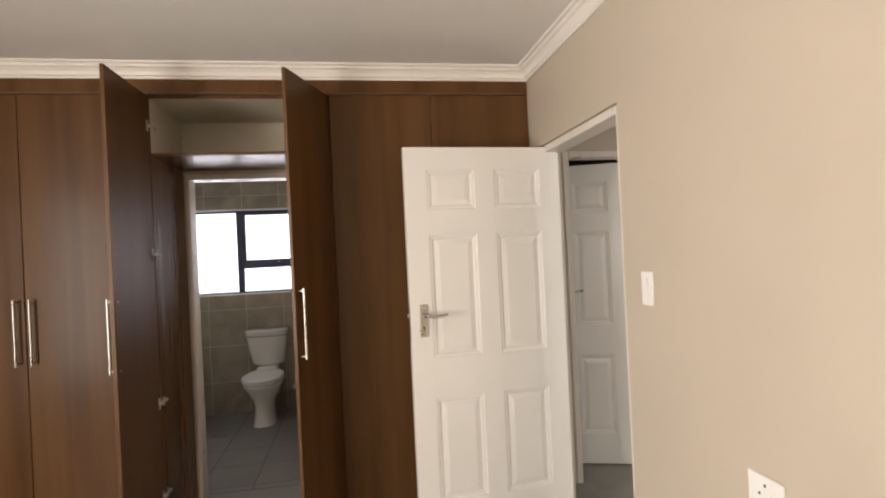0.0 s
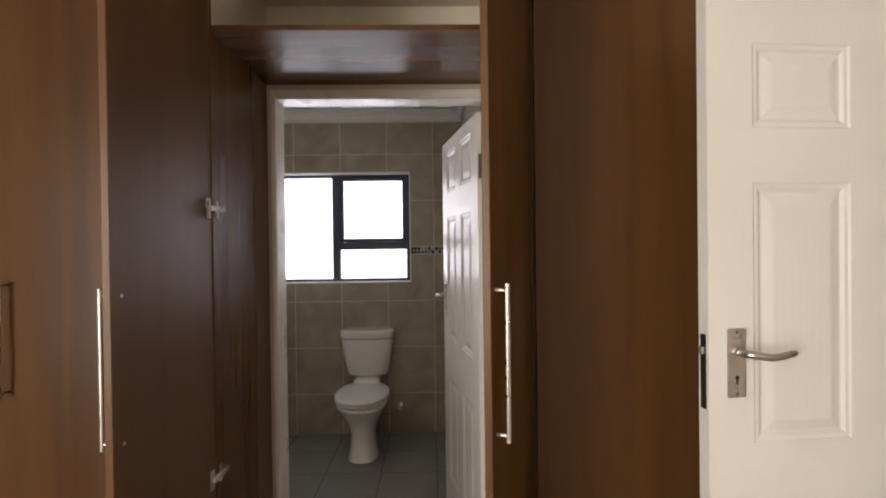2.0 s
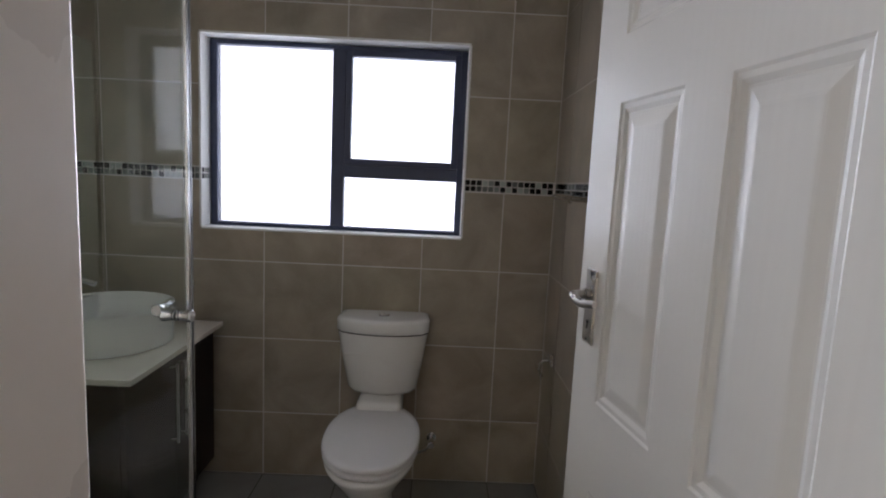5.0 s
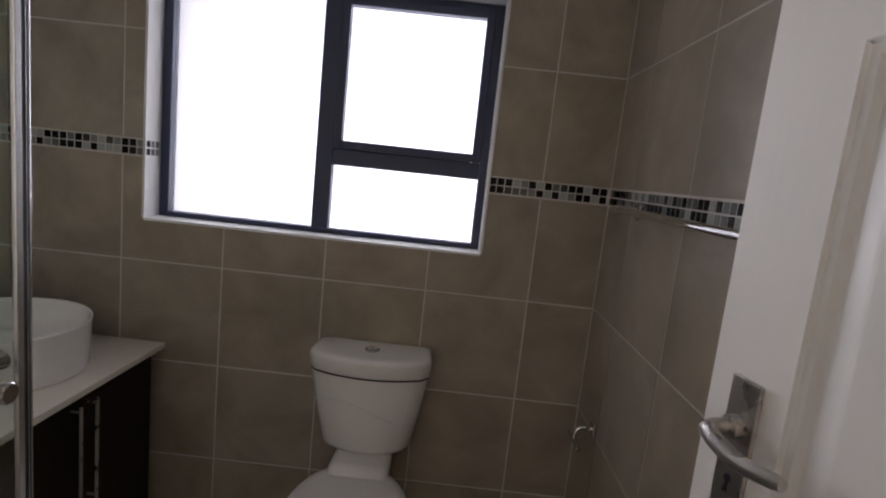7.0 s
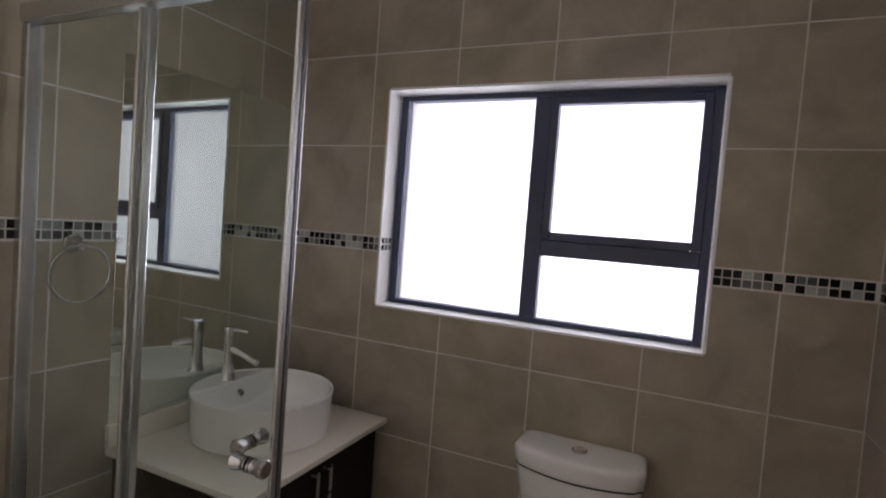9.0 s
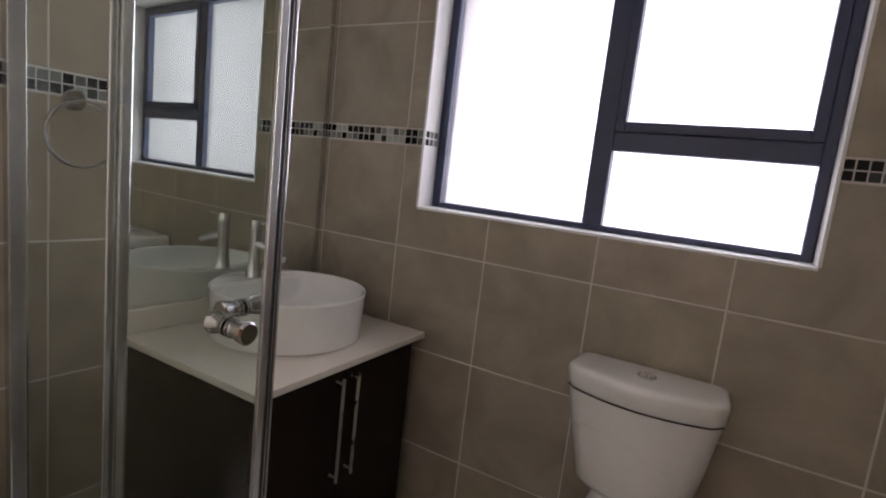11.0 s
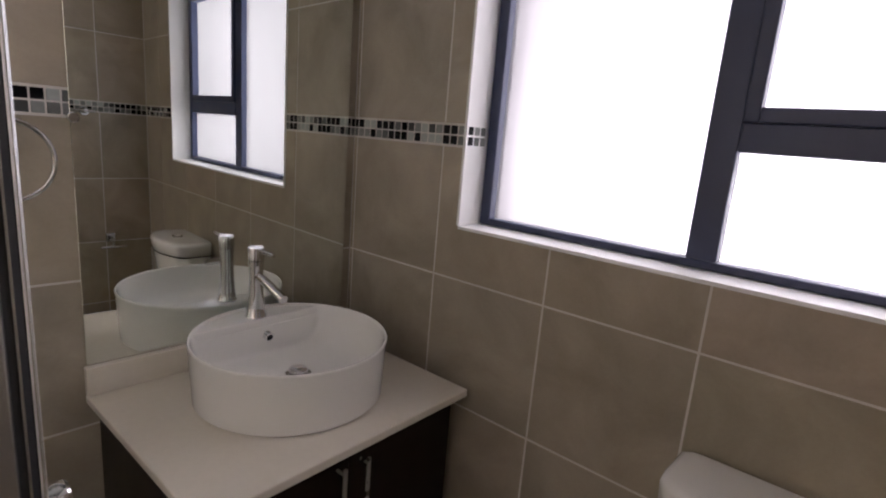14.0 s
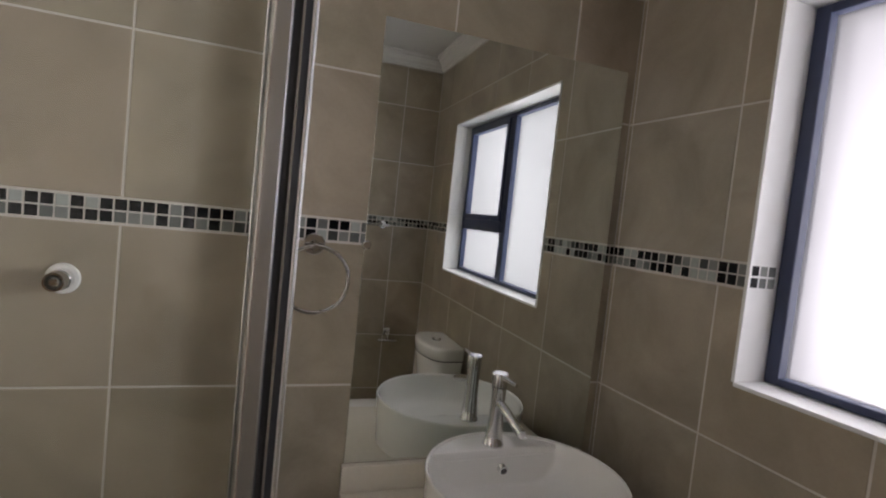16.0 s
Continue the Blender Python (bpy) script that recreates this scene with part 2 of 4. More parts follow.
def boxed(*a, bevel=0.0, seg=2):
    return box(bmesh.new(), *a, bevel=bevel, seg=seg)


def loft(bm, rings, caps=True):
    rows = [[bm.verts.new(p) for p in r] for r in rings]
    for a, b in zip(rows, rows[1:]):
        k = len(a)
        for i in range(k):
            bm.faces.new((a[i], a[(i + 1) % k], b[(i + 1) % k], b[i]))
    if caps:
        bm.faces.new(rows[0][::-1])
        bm.faces.new(rows[-1])
    return bm


def circle(c, axis, r, seg):
    axis = Vector(axis).normalized()
    u = axis.orthogonal().normalized()
    w = axis.cross(u)
    return [Vector(c) + r * (math.cos(2 * math.pi * i / seg) * u + math.sin(2 * math.pi * i / seg) * w) for i in range(seg)]


def rod(bm, p0, p1, r, seg=20, r1=None, bevel=0.0):
    p0, p1 = Vector(p0), Vector(p1)
    a = (p1 - p0).normalized()
    r1 = r if r1 is None else r1
    rings = [circle(p0, a, r, seg), circle(p1, a, r1, seg)]
    if bevel:
        rings = [circle(p0, a, r - bevel, seg), circle(p0 + a * bevel, a, r, seg),
                 circle(p1 - a * bevel, a, r1, seg), circle(p1, a, r1 - bevel, seg)]
    return loft(bm, rings)


def tube(bm, pts, r, seg=14, closed=False):
    """A round tube along points; r is a number or one per point."""
    pts = [Vector(p) for p in pts]
    k = len(pts)
    rows, u = [], None
    for i, p in enumerate(pts):
        a = pts[(i + 1) % k] if (closed or i < k - 1) else pts[i]
        b = pts[i - 1] if (closed or i > 0) else pts[0]
        d = (a - b).normalized()
        u = d.orthogonal().normalized() if u is None else (u - d * u.dot(d)).normalized()
        w = d.cross(u)
        q = r[i] if isinstance(r, (list, tuple)) else r
        rows.append([bm.verts.new(p + q * (math.cos(2 * math.pi * j / seg) * u + math.sin(2 * math.pi * j / seg) * w)) for j in range(seg)])
    for i in range(k if closed else k - 1):
        a, b = rows[i], rows[(i + 1) % k]
        for j in range(seg):
            bm.faces.new((a[j], a[(j + 1) % seg], b[(j + 1) % seg], b[j]))
    if not closed:
        bm.faces.new(rows[0][::-1])
        bm.faces.new(rows[-1])
    return bm


def oval(cx, cy, z, a, b, n=2.0, seg=48):
    """A level superellipse."""
    out = []
    for i in range(seg):
        t = 2 * math.pi * i / seg
        c, s = math.cos(t), math.sin(t)
        out.append((cx + a * math.copysign(abs(c) ** (2 / n), c), cy + b * math.copysign(abs(s) ** (2 / n), s), z))
    return out


# ---- setting: shell ----
XL, XR = -2.19, -0.19          # bathroom side walls
Y0, Y1 = 3.72, 5.57            # bathroom front and far walls
YW = 3.07                      # wardrobe fronts
BX = 0.985                     # bedroom's door wall
ZB, ZC = 2.514, 2.44            # bedroom and bathroom ceilings
WX0, WX1, WZ0, WZ1 = -1.742, -0.594, 1.152, 1.98   # bathroom window opening
LX, BY = -2.75, -1.2           # bedroom's far side wall and back wall


def structure(name, bm, mat, label, category):
    return tagged(part(name, bm, mat), label, category, kind="structure")


floor_bed = structure("floor", boxed(LX - 0.1, 2.9, BY - 0.1, 3.735, -0.12, 0.0), FLOOR_TILE, "grey ceramic tiled floor of the bedroom and passage", "floor")
floor_bath = structure("floor_bathroom", boxed(XL - 0.1, XR + 0.12, 3.735, Y1 + 0.2, -0.12, -0.0012), FLOOR_GROUT, "grey ceramic tiled bathroom floor with thin grout joints", "floor")

# far wall with the window opening
bm = bmesh.new()
F0, F1 = Y1 + 0.0012, Y1 + 0.23
box(bm, XL - 0.1, WX0, F0, F1, 0, ZC + 0.1)
box(bm, WX1, XR + 0.1, F0, F1, 0, ZC + 0.1)
box(bm, WX0, WX1, F0, F1, 0, WZ0)
box(bm, WX0, WX1, F0, F1, WZ1, ZC + 0.1)
wall_north = structure("wall_north", bm, GROUT, "bathroom window wall in beige-grey tiles with a mosaic band", "wall")
wall_west = structure("wall_west", boxed(XL - 0.1, XL - 0.0012, Y0, F0, 0, ZC + 0.1), GROUT, "bathroom wall in beige-grey tiles with a mosaic band", "wall")
wall_east = structure("wall_east", boxed(XR + 0.0012, XR + 0.1, Y0, F0, 0, ZC + 0.1), GROUT, "bathroom wall in beige-grey tiles behind the open door", "wall")
# wall between wardrobe and bathroom, with the door opening
bm = bmesh.new()
DX0, DX1, DZ = -1.047, -0.157, 2.035
box(bm, LX - 0.1, DX0, 3.615, 3.717, 0, ZB + 0.05)
box(bm, DX1, BX + 0.13, 3.615, 3.717, 0, ZB + 0.05)
box(bm, DX0, DX1, 3.615, 3.717, DZ, ZB + 0.05)
structure("wall_partition", bm, WALL_PAINT, "painted partition wall between wardrobe and bathroom", "wall")
# bedroom's door wall
bm = bmesh.new()
EY0, EY1, EZ = 2.052, 2.955, 2.032
box(bm, BX, BX + 0.115, BY, EY0, 0, ZB + 0.05)
box(bm, BX, BX + 0.115, EY1, 3.615, 0, ZB + 0.05)
box(bm, BX, BX + 0.115, EY0, EY1, EZ, ZB + 0.05)
structure("wall_bedroom_east", bm, WALL_PAINT, "warm grey painted bedroom wall with a doorway", "wall")
bm = bmesh.new()
box(bm, LX - 0.1, LX, BY, BWY - 0.8, 0, ZB + 0.05)
box(bm, LX - 0.1, LX, BWY + 0.8, 3.615, 0, ZB + 0.05)
box(bm, LX - 0.1, LX, BWY - 0.8, BWY + 0.8, 0, 0.4)
box(bm, LX - 0.1, LX, BWY - 0.8, BWY + 0.8, 2.15, ZB + 0.05)
structure("wall_bedroom_west", bm, WALL_PAINT, "warm grey painted bedroom wall with a window opening", "wall")
# back wall with an unseen opening, added for the passage fill lamp
bm = bmesh.new()
box(bm, LX - 0.1, 1.25, BY - 0.1, BY, 0, ZB + 0.05)
box(bm, 2.15, 2.9, BY - 0.1, BY, 0, ZB + 0.05)
box(bm, 1.25, 2.15, BY - 0.1, BY, 0, 0.95)
box(bm, 1.25, 2.15, BY - 0.1, BY, 2.05, ZB + 0.05)
structure("wall_south", bm, WALL_PAINT, "warm grey painted back wall with an added, unseen opening for the passage fill lamp", "wall")
# passage beyond the bedroom door
HY = 3.27
HX0, HX1 = 1.26, 2.13
bm = bmesh.new()
box(bm, BX + 0.115, HX0, HY, HY + 0.11, 0, ZB + 0.05)
box(bm, HX1, 2.9, HY, HY + 0.11, 0, ZB + 0.05)
box(bm, HX0, HX1, HY, HY + 0.11, 2.075, ZB + 0.05)
structure("wall_passage_end", bm, WALL_PAINT, "warm grey passage wall with a doorway", "wall")
structure("wall_passage_east", boxed(2.8, 2.9, BY, HY, 0, ZB + 0.05), WALL_PAINT, "warm grey passage wall", "wall")
bm = bmesh.new()
box(bm, BX + 0.13, 2.9, 5.2, 5.3, 0, ZB)
box(bm, 2.9, 3.0, HY, 5.3, 0, ZB)
box(bm, BX + 0.03, BX + 0.128, 3.72, 5.3, 0, ZB)
box(bm, BX + 0.03, 3.0, HY + 0.11, 5.3, ZB, ZB + 0.1)
box(bm, BX + 0.13, 3.0, 3.735, 5.3, -0.12, 0.0)
structure("wall_far_room", bm, WALL_PAINT, "unlit room beyond the passage door", "wall")
structure("ceiling", boxed(LX - 0.1, BX + 0.112, BY - 0.1, 3.614, ZB, ZB + 0.1), CEILING_PAINT, "white painted bedroom ceiling", "ceiling")
structure("ceiling_passage", boxed(BX + 0.113, 2.9, BY - 0.1, 3.38, ZB, ZB + 0.1), CEILING_PAINT, "white painted passage ceiling", "ceiling")
structure("ceiling_bathroom", boxed(XL - 0.1, XR + 0.1, 3.717, F1, ZC, ZC + 0.12), BATH_PAINT, "white painted bathroom ceiling", "ceiling")

CORNICE = [(0.0, -0.074), (0.012, -0.074), (0.014, -0.064), (0.022, -0.06), (0.026, -0.042), (0.038, -0.028), (0.05, -0.024), (0.054, -0.012), (0.07, -0.009), (0.072, 0.0), (0.0, 0.0)]


def cornice(name, p0, p1, inward, z, mat, label, mitre=(1, 1)):
    """Moulding along a wall from p0 to p1, mitred at its ends."""
    p0, p1, inw = Vector((*p0, z)), Vector((*p1, z)), Vector((*inward, 0))
    d = (p1 - p0).normalized()
    rings = [[p0 + d * (u * mitre[0]) + inw * u + Vector((0, 0, v)) for u, v in CORNICE],
             [p1 - d * (u * mitre[1]) + inw * u + Vector((0, 0, v)) for u, v in CORNICE]]
    return structure(name, loft(bmesh.new(), rings), mat, label, "cornice")


cornice("cornice", (LX, YW), (BX, YW), (0, -1), ZB, CORNICE_PAINT, "cream moulded cornice above the wardrobe")
cornice("cornice", (BX, YW), (BX, BY), (-1, 0), ZB, CORNICE_PAINT, "cream moulded cornice along the bedroom wall")
for nm, a, b, c in (("north", (XL, Y1), (XR, Y1), (0, -1)), ("east", (XR, Y1), (XR, Y0), (-1, 0)), ("west", (XL, Y1), (XL, Y0), (1, 0)), ("south", (XL, Y0), (XR, Y0), (0, 1))):
    cornice("cornice", a, b, c, ZC, BATH_PAINT, "white moulded cornice under the bathroom ceiling")

# ---- doors ----


def door_frame(name, x0, x1, y0, y1, ztop, w, label, axis="x", w1=None, wh=None):
    """A painted steel frame: two jambs and a head with a stop."""
    m = pose((x0 + x1) / 2, (y0 + y1) / 2, 0)
    w1, wh = w1 or w, wh or w
    t = thing(name, m, label, "door frame", kind="structure")
    if axis == "x":
        pieces = (("jamb", (x0, x0 + w, y0, y1, 0, ztop)), ("jamb", (x1 - w1, x1, y0, y1, 0, ztop)), ("head", (x0 + w, x1 - w1, y0, y1, ztop - wh, ztop)))
    else:
        pieces = (("jamb", (x0, x1, y0, y0 + w, 0, ztop)), ("jamb", (x0, x1, y1 - w1, y1, 0, ztop)), ("head", (x0, x1, y0 + w, y1 - w1, ztop - wh, ztop)))
    for nm, d in pieces:
        part(nm, boxed(*d, bevel=0.006), FRAME_PAINT, t)
    return t


def six_panel_leaf(W, H, T):
    """A moulded leaf, hinge at x=0, width along +x, faces at y=0 and y=T."""
    bm = bmesh.new()
    xs = [0, 0.115, 0.115 + (W - 0.34) / 2, 0.225 + (W - 0.34) / 2, W - 0.115, W]
    zs = [0, 0.2, 0.732, 0.934, 1.562, 1.692, 1.897, H]
    for y, s in ((0, 1), (T, -1)):
        for i in range(5):
            for k in range(7):
                a, b, c, d = xs[i], xs[i + 1], zs[k], zs[k + 1]
                if i in (1, 3) and k in (1, 3, 5):
                    steps = [(0, 0), (0.005, 0.003), (0.014, 0.0035), (0.023, 0.0078), (0.028, 0.0078), (0.05, 0.0035), (0.055, 0.003)]
                    rings = [[(a + e, y + s * dp, c + e), (b - e, y + s * dp, c + e), (b - e, y + s * dp, d - e), (a + e, y + s * dp, d - e)] for e, dp in steps]
                    rows = [[bm.verts.new(p) for p in r] for r in rings]
                    for p, q in zip(rows, rows[1:]):
                        for j in range(4):
                            bm.faces.new((p[j], p[(j + 1) % 4], q[(j + 1) % 4], q[j]))
                    bm.faces.new(rows[-1])
                else:
                    bm.faces.new([bm.verts.new(p) for p in ((a, y, c), (b, y, c), (b, y, d), (a, y, d))])
    for q in (((0, 0, 0), (0, T, 0), (0, T, H), (0, 0, H)), ((W, 0, 0), (W, T, 0), (W, T, H), (W, 0, H)),
              ((0, 0, 0), (W, 0, 0), (W, T, 0), (0, T, 0)), ((0, 0, H), (W, 0, H), (W, T, H), (0, T, H))):
        bm.faces.new([bm.verts.new(p) for p in q])
    bmesh.ops.remove_doubles(bm, verts=bm.verts, dist=0.0002)
    return bm


def lever_set(t, x, z, y, side, toward):
    """Plate, keyhole and curved lever on a leaf's face; side is the face's normal along y."""
    plate = part("lever_plate", boxed(x - 0.0225, x + 0.0225, y, y + side * 0.006, z - 0.11, z + 0.055, bevel=0.0022), NICKEL, t, "brushed nickel lever plate", local=True)
    yy = y + side * 0.006
    bm = rod(bmesh.new(), (x, yy, z), (x, yy + side * 0.012, z), 0.013, 20)
    part("rose", bm, NICKEL, plate, local=True, smooth=40)
    pts = [(x, yy, z), (x, yy + side * 0.03, z), (x + toward * 0.008, yy + side * 0.042, z), (x + toward * 0.026, yy + side * 0.047, z - 0.002),
           (x + toward * 0.052, yy + side * 0.048, z - 0.006), (x + toward * 0.078, yy + side * 0.047, z - 0.0045), (x + toward * 0.106, yy + side * 0.045, z + 0.001), (x + toward * 0.115, yy + side * 0.044, z + 0.002)]
    part("lever", tube(bmesh.new(), pts, [0.009, 0.009, 0.0095, 0.0095, 0.009, 0.0085, 0.008, 0.006]), NICKEL, plate, "curved nickel lever", local=True, smooth=50)
    bm = rod(bmesh.new(), (x, yy - side * 0.002, z - 0.062), (x, yy + side * 0.0008, z - 0.062), 0.005, 14)
    box(bm, x - 0.0022, x + 0.0022, yy - side * 0.002, yy + side * 0.0008, z - 0.078, z - 0.062)
    part("keyhole", bm, BLACK, plate, local=True)
    for dz in (-0.101, 0.046):
        part("screw", rod(bmesh.new(), (x, yy - side * 0.001, z + dz), (x, yy + side * 0.001, z + dz), 0.0035, 12), STEEL, plate, local=True)


def six_panel_door(name, m, W, H, T, label, lever_z=1.17, backset=0.046, hinge_side=1):
    t = thing(name, m, label, "door", kind="structure")
    part("leaf", six_panel_leaf(W, H, T), DOOR_ENAMEL, t, local=True)
    lever_set(t, W - backset, lever_z, 0, -1, -1)
    lever_set(t, W - backset, lever_z, T, 1, -1)
    bm = boxed(W - 0.0005, W + 0.0012, T / 2 - 0.011, T / 2 + 0.011, lever_z - 0.14, lever_z + 0.04)
    lock = part("lock_faceplate", bm, STEEL, t, "steel lock faceplate", local=True)
    part("latch", boxed(W + 0.001, W + 0.01, T / 2 - 0.006, T / 2 + 0.006, lever_z - 0.008, lever_z + 0.01, bevel=0.002), NICKEL, lock, local=True)
    for z in (0.2, H - 0.22):
        y = 0 if hinge_side > 0 else T
        bm = boxed(-0.0015, 0.0005, 0.004, T - 0.004, z - 0.05, z + 0.05)
        rod(bm, (-0.004, y - hinge_side * 0.004, z - 0.05), (-0.004, y - hinge_side * 0.004, z + 0.05), 0.006, 12)
        part("hinge", bm, STEEL, t, "dull steel butt hinge", local=True)
    return t


door_frame("door_frame_bathroom", DX0 + 0.002, DX1 - 0.002, 3.605, 3.727, DZ - 0.002, 0.02, "cream enamelled steel door frame of the bathroom", w1=0.03, wh=0.038)
door_frame("door_frame_bedroom", BX + 0.012, BX + 0.121, EY0 + 0.002, EY1 - 0.002, EZ - 0.002, 0.036, "cream enamelled steel door frame of the bedroom", "y")
door_frame("door_frame_passage", HX0 + 0.002, HX1 - 0.002, HY - 0.008, HY + 0.118, 2.073, 0.04, "cream enamelled steel frame in the passage wall")
# bedroom leaf, open square to its wall
six_panel_door("door_1", pose(1.068, 2.912, 0.008, 0, 0, 184.2), 0.85, 2.012, 0.04, "white six-panel bedroom door standing open", 1.158, 0.068)
# bathroom leaf, open against the side wall
six_panel_door("door_2", pose(-0.2045, 3.70, 0.008, 0, 0, 99.4), 0.754, 1.957, 0.04, "white six-panel bathroom door standing open", 1.16, 0.062)
# passage leaf, ajar
six_panel_door("door_3", pose(2.088, 3.345, 0.008, 0, 0, 161.5), 0.8, 2.012, 0.04, "white six-panel passage door standing ajar")

# ---- wardrobe ----


def bar_handle(parent, x, y, z0, z1, nx, ny, r=0.006, off=0.032):
    """A round bar on two posts; (nx, ny) points away from the door's face."""
    h = part("handle", rod(bmesh.new(), (x + nx * off, y + ny * off, z0), (x + nx * off, y + ny * off, z1), r, 16), NICKEL, parent, "satin nickel bar handle", smooth=40)
    for z in (z0 + 0.014, z1 - 0.014):
        part("post", rod(bmesh.new(), (x, y, z), (x + nx * off, y + ny * off, z), r * 0.75, 12), NICKEL, h, smooth=40)
    return h


TOPZ = 2.365
wl = thing("wardrobe", pose(-1.9, 3.35, 0), "built-in brown oak laminate wardrobe with closed doors", "wardrobe")
part("carcass", boxed(LX + 0.002, -1.074, YW + 0.02, 3.612, 0.08, TOPZ), WOOD, wl)
part("plinth", boxed(LX + 0.002, -1.074, YW + 0.05, 3.6, 0.0, 0.078), WOOD, wl)
for x0, x1, hx in ((-2.745, -2.242, -2.29), (-2.238, -1.659, -1.692), (-1.655, -1.078, -1.622)):
    d = part("door", boxed(x0, x1, YW, YW + 0.018, 0.085, TOPZ - 0.004, bevel=0.0015, seg=1), WOOD, wl)
    bar_handle(d, hx, YW, 1.018, 1.345, 0, -1)

wr = thing("wardrobe", pose(0.4, 3.35, 0), "built-in brown oak laminate wardrobe behind the open door", "wardrobe")
part("carcass", boxed(-0.144, BX - 0.002, YW + 0.02, 3.612, 0.08, TOPZ), WOOD, wr)
part("plinth", boxed(-0.144, BX - 0.002, YW + 0.05, 3.6, 0.0, 0.078), WOOD, wr)
for x0, x1, hx in ((-0.136, 0.4135, 0.37), (0.4165, BX - 0.003, 0.455)):
    d = part("door", boxed(x0, x1, YW, YW + 0.018, 0.085, TOPZ - 0.004, bevel=0.0015, seg=1), WOOD, wr)
    bar_handle(d, hx, YW, 1.018, 1.345, 0, -1)

# the middle bay is a passage to the bathroom
wp = thing("wardrobe_passage", pose(-0.62, 3.35, 0), "brown oak laminate wardrobe bay opening through to the bathroom", "wardrobe")
GX0, GX1 = -1.056, -0.166
part("side_panel", boxed(GX0 - 0.016, GX0, YW + 0.018, 3.604, 0.0, TOPZ - 0.001), WOOD_GLOSS, wp)
part("side_panel", boxed(GX1, GX1 + 0.016, YW + 0.018, 3.604, 0.0, TOPZ - 0.001), WOOD_GLOSS, wp)
part("shelf", boxed(GX0, GX1, YW + 0.022, 3.604, 2.048, 2.064, bevel=0.001, seg=1), WOOD_SHELF, wp)
bm = boxed(GX0, GX0 + 0.003, YW + 0.03, 3.6, 2.066, 2.346)
part("lining", bm, CREAM_BOARD, wp, "cream melamine side lining")
part("lining", boxed(GX1 - 0.003, GX1, YW + 0.03, 3.6, 2.066, 2.346), CREAM_BOARD, wp, "cream melamine side lining")
part("back", boxed(GX0, GX1, 3.6, 3.604, 2.066, 2.346), CREAM_BOARD, wp, "cream melamine back")
part("top", boxed(GX0, GX1, YW + 0.022, 3.604, 2.348, TOPZ), CREAM_BOARD, wp, "cream melamine top")
part("head_strip", boxed(GX0 + 0.001, GX1 - 0.001, YW + 0.0186, YW + 0.0215, 2.3465, TOPZ + 0.008), WOOD, wp)
part("fascia", boxed(LX + 0.002, BX - 0.003, YW - 0.001, YW + 0.018, TOPZ, 2.445, bevel=0.001, seg=1), WOOD, wp)
part("fascia_bead", boxed(LX + 0.002, BX - 0.003, YW - 0.005, YW - 0.0012, TOPZ - 0.002, TOPZ + 0.008, bevel=0.001, seg=1), WOOD_EDGE, wp)


def cup_hinge(leaf, root, s, z):
    """A concealed hinge: a cup flange and arm on the leaf, a cross plate on the bay's side."""
    bm = boxed(s * 0.0005, s * 0.004, -0.04, -0.014, z - 0.028, z + 0.028, bevel=0.0012, seg=1)
    for dz in (-0.021, 0.021):
        rod(bm, (s * 0.003, -0.027, z + dz), (s * 0.0055, -0.027, z + dz), 0.004, 12)
    h = part("hinge", bm, NICKEL, leaf, "nickel-plated concealed hinge", local=True)
    part("hinge_arm", boxed(s * 0.003, s * 0.014, -0.03, 0.006, z - 0.0065, z + 0.0065, bevel=0.0015), CREAM_BOARD, h, "cream hinge arm cover", local=True)
    x, y = GX0 if s > 0 else GX1, root[1]
    bm = boxed(x, x + s * 0.004, y + 0.02, y + 0.034, z - 0.025, z + 0.025, bevel=0.001, seg=1)
    box(bm, x + s * 0.002, x + s * 0.013, y + 0.004, y + 0.062, z - 0.0075, z + 0.0075, bevel=0.002)
    rod(bm, (x + s * 0.012, y + 0.05, z), (x + s * 0.0145, y + 0.05, z), 0.0045, 12)
    for dz in (-0.017, 0.017):
        rod(bm, (x + s * 0.003, y + 0.027, z + dz), (x + s * 0.0055, y + 0.027, z + dz), 0.004, 12)
    part("hinge_plate", bm, NICKEL, wp, "nickel-plated hinge mounting plate")


def open_leaf(root, angle, s, reach):
    """A wardrobe leaf hung at root; it reaches along -y in its own space, its inner face towards s."""
    leaf = part("door", boxed(-s * 0.017, 0.0, -reach, 0.0, 0.085, TOPZ - 0.004, bevel=0.0015, seg=1), WOOD, wp, "brown oak laminate door standing open", local=True)
    leaf.matrix_basis = chain(wp).inverted() @ pose(*root, 0, 0, 0, angle)
    hy = 0.035 - reach
    h = part("handle", rod(bmesh.new(), (-s * 0.043, hy, 1.018), (-s * 0.043, hy, 1.348), 0.006, 16), NICKEL, leaf, "satin nickel bar handle", local=True, smooth=40)
    for z in (1.032, 1.334):
        part("post", rod(bmesh.new(), (-s * 0.017, hy, z), (-s * 0.043, hy, z), 0.0045, 12), NICKEL, h, local=True, smooth=40)
        part("screw", rod(bmesh.new(), (-s * 0.001, hy, z), (s * 0.0015, hy, z), 0.004, 12), NICKEL, leaf, local=True)
    for z in (0.30, 0.775, 1.54, 2.2):
        cup_hinge(leaf, root, s, z)
    return leaf


open_leaf((-1.0575, YW + 0.0165), -0.9, 1, 0.465)
open_leaf((-0.16, YW + 0.014), -21.0, -1, 0.475)

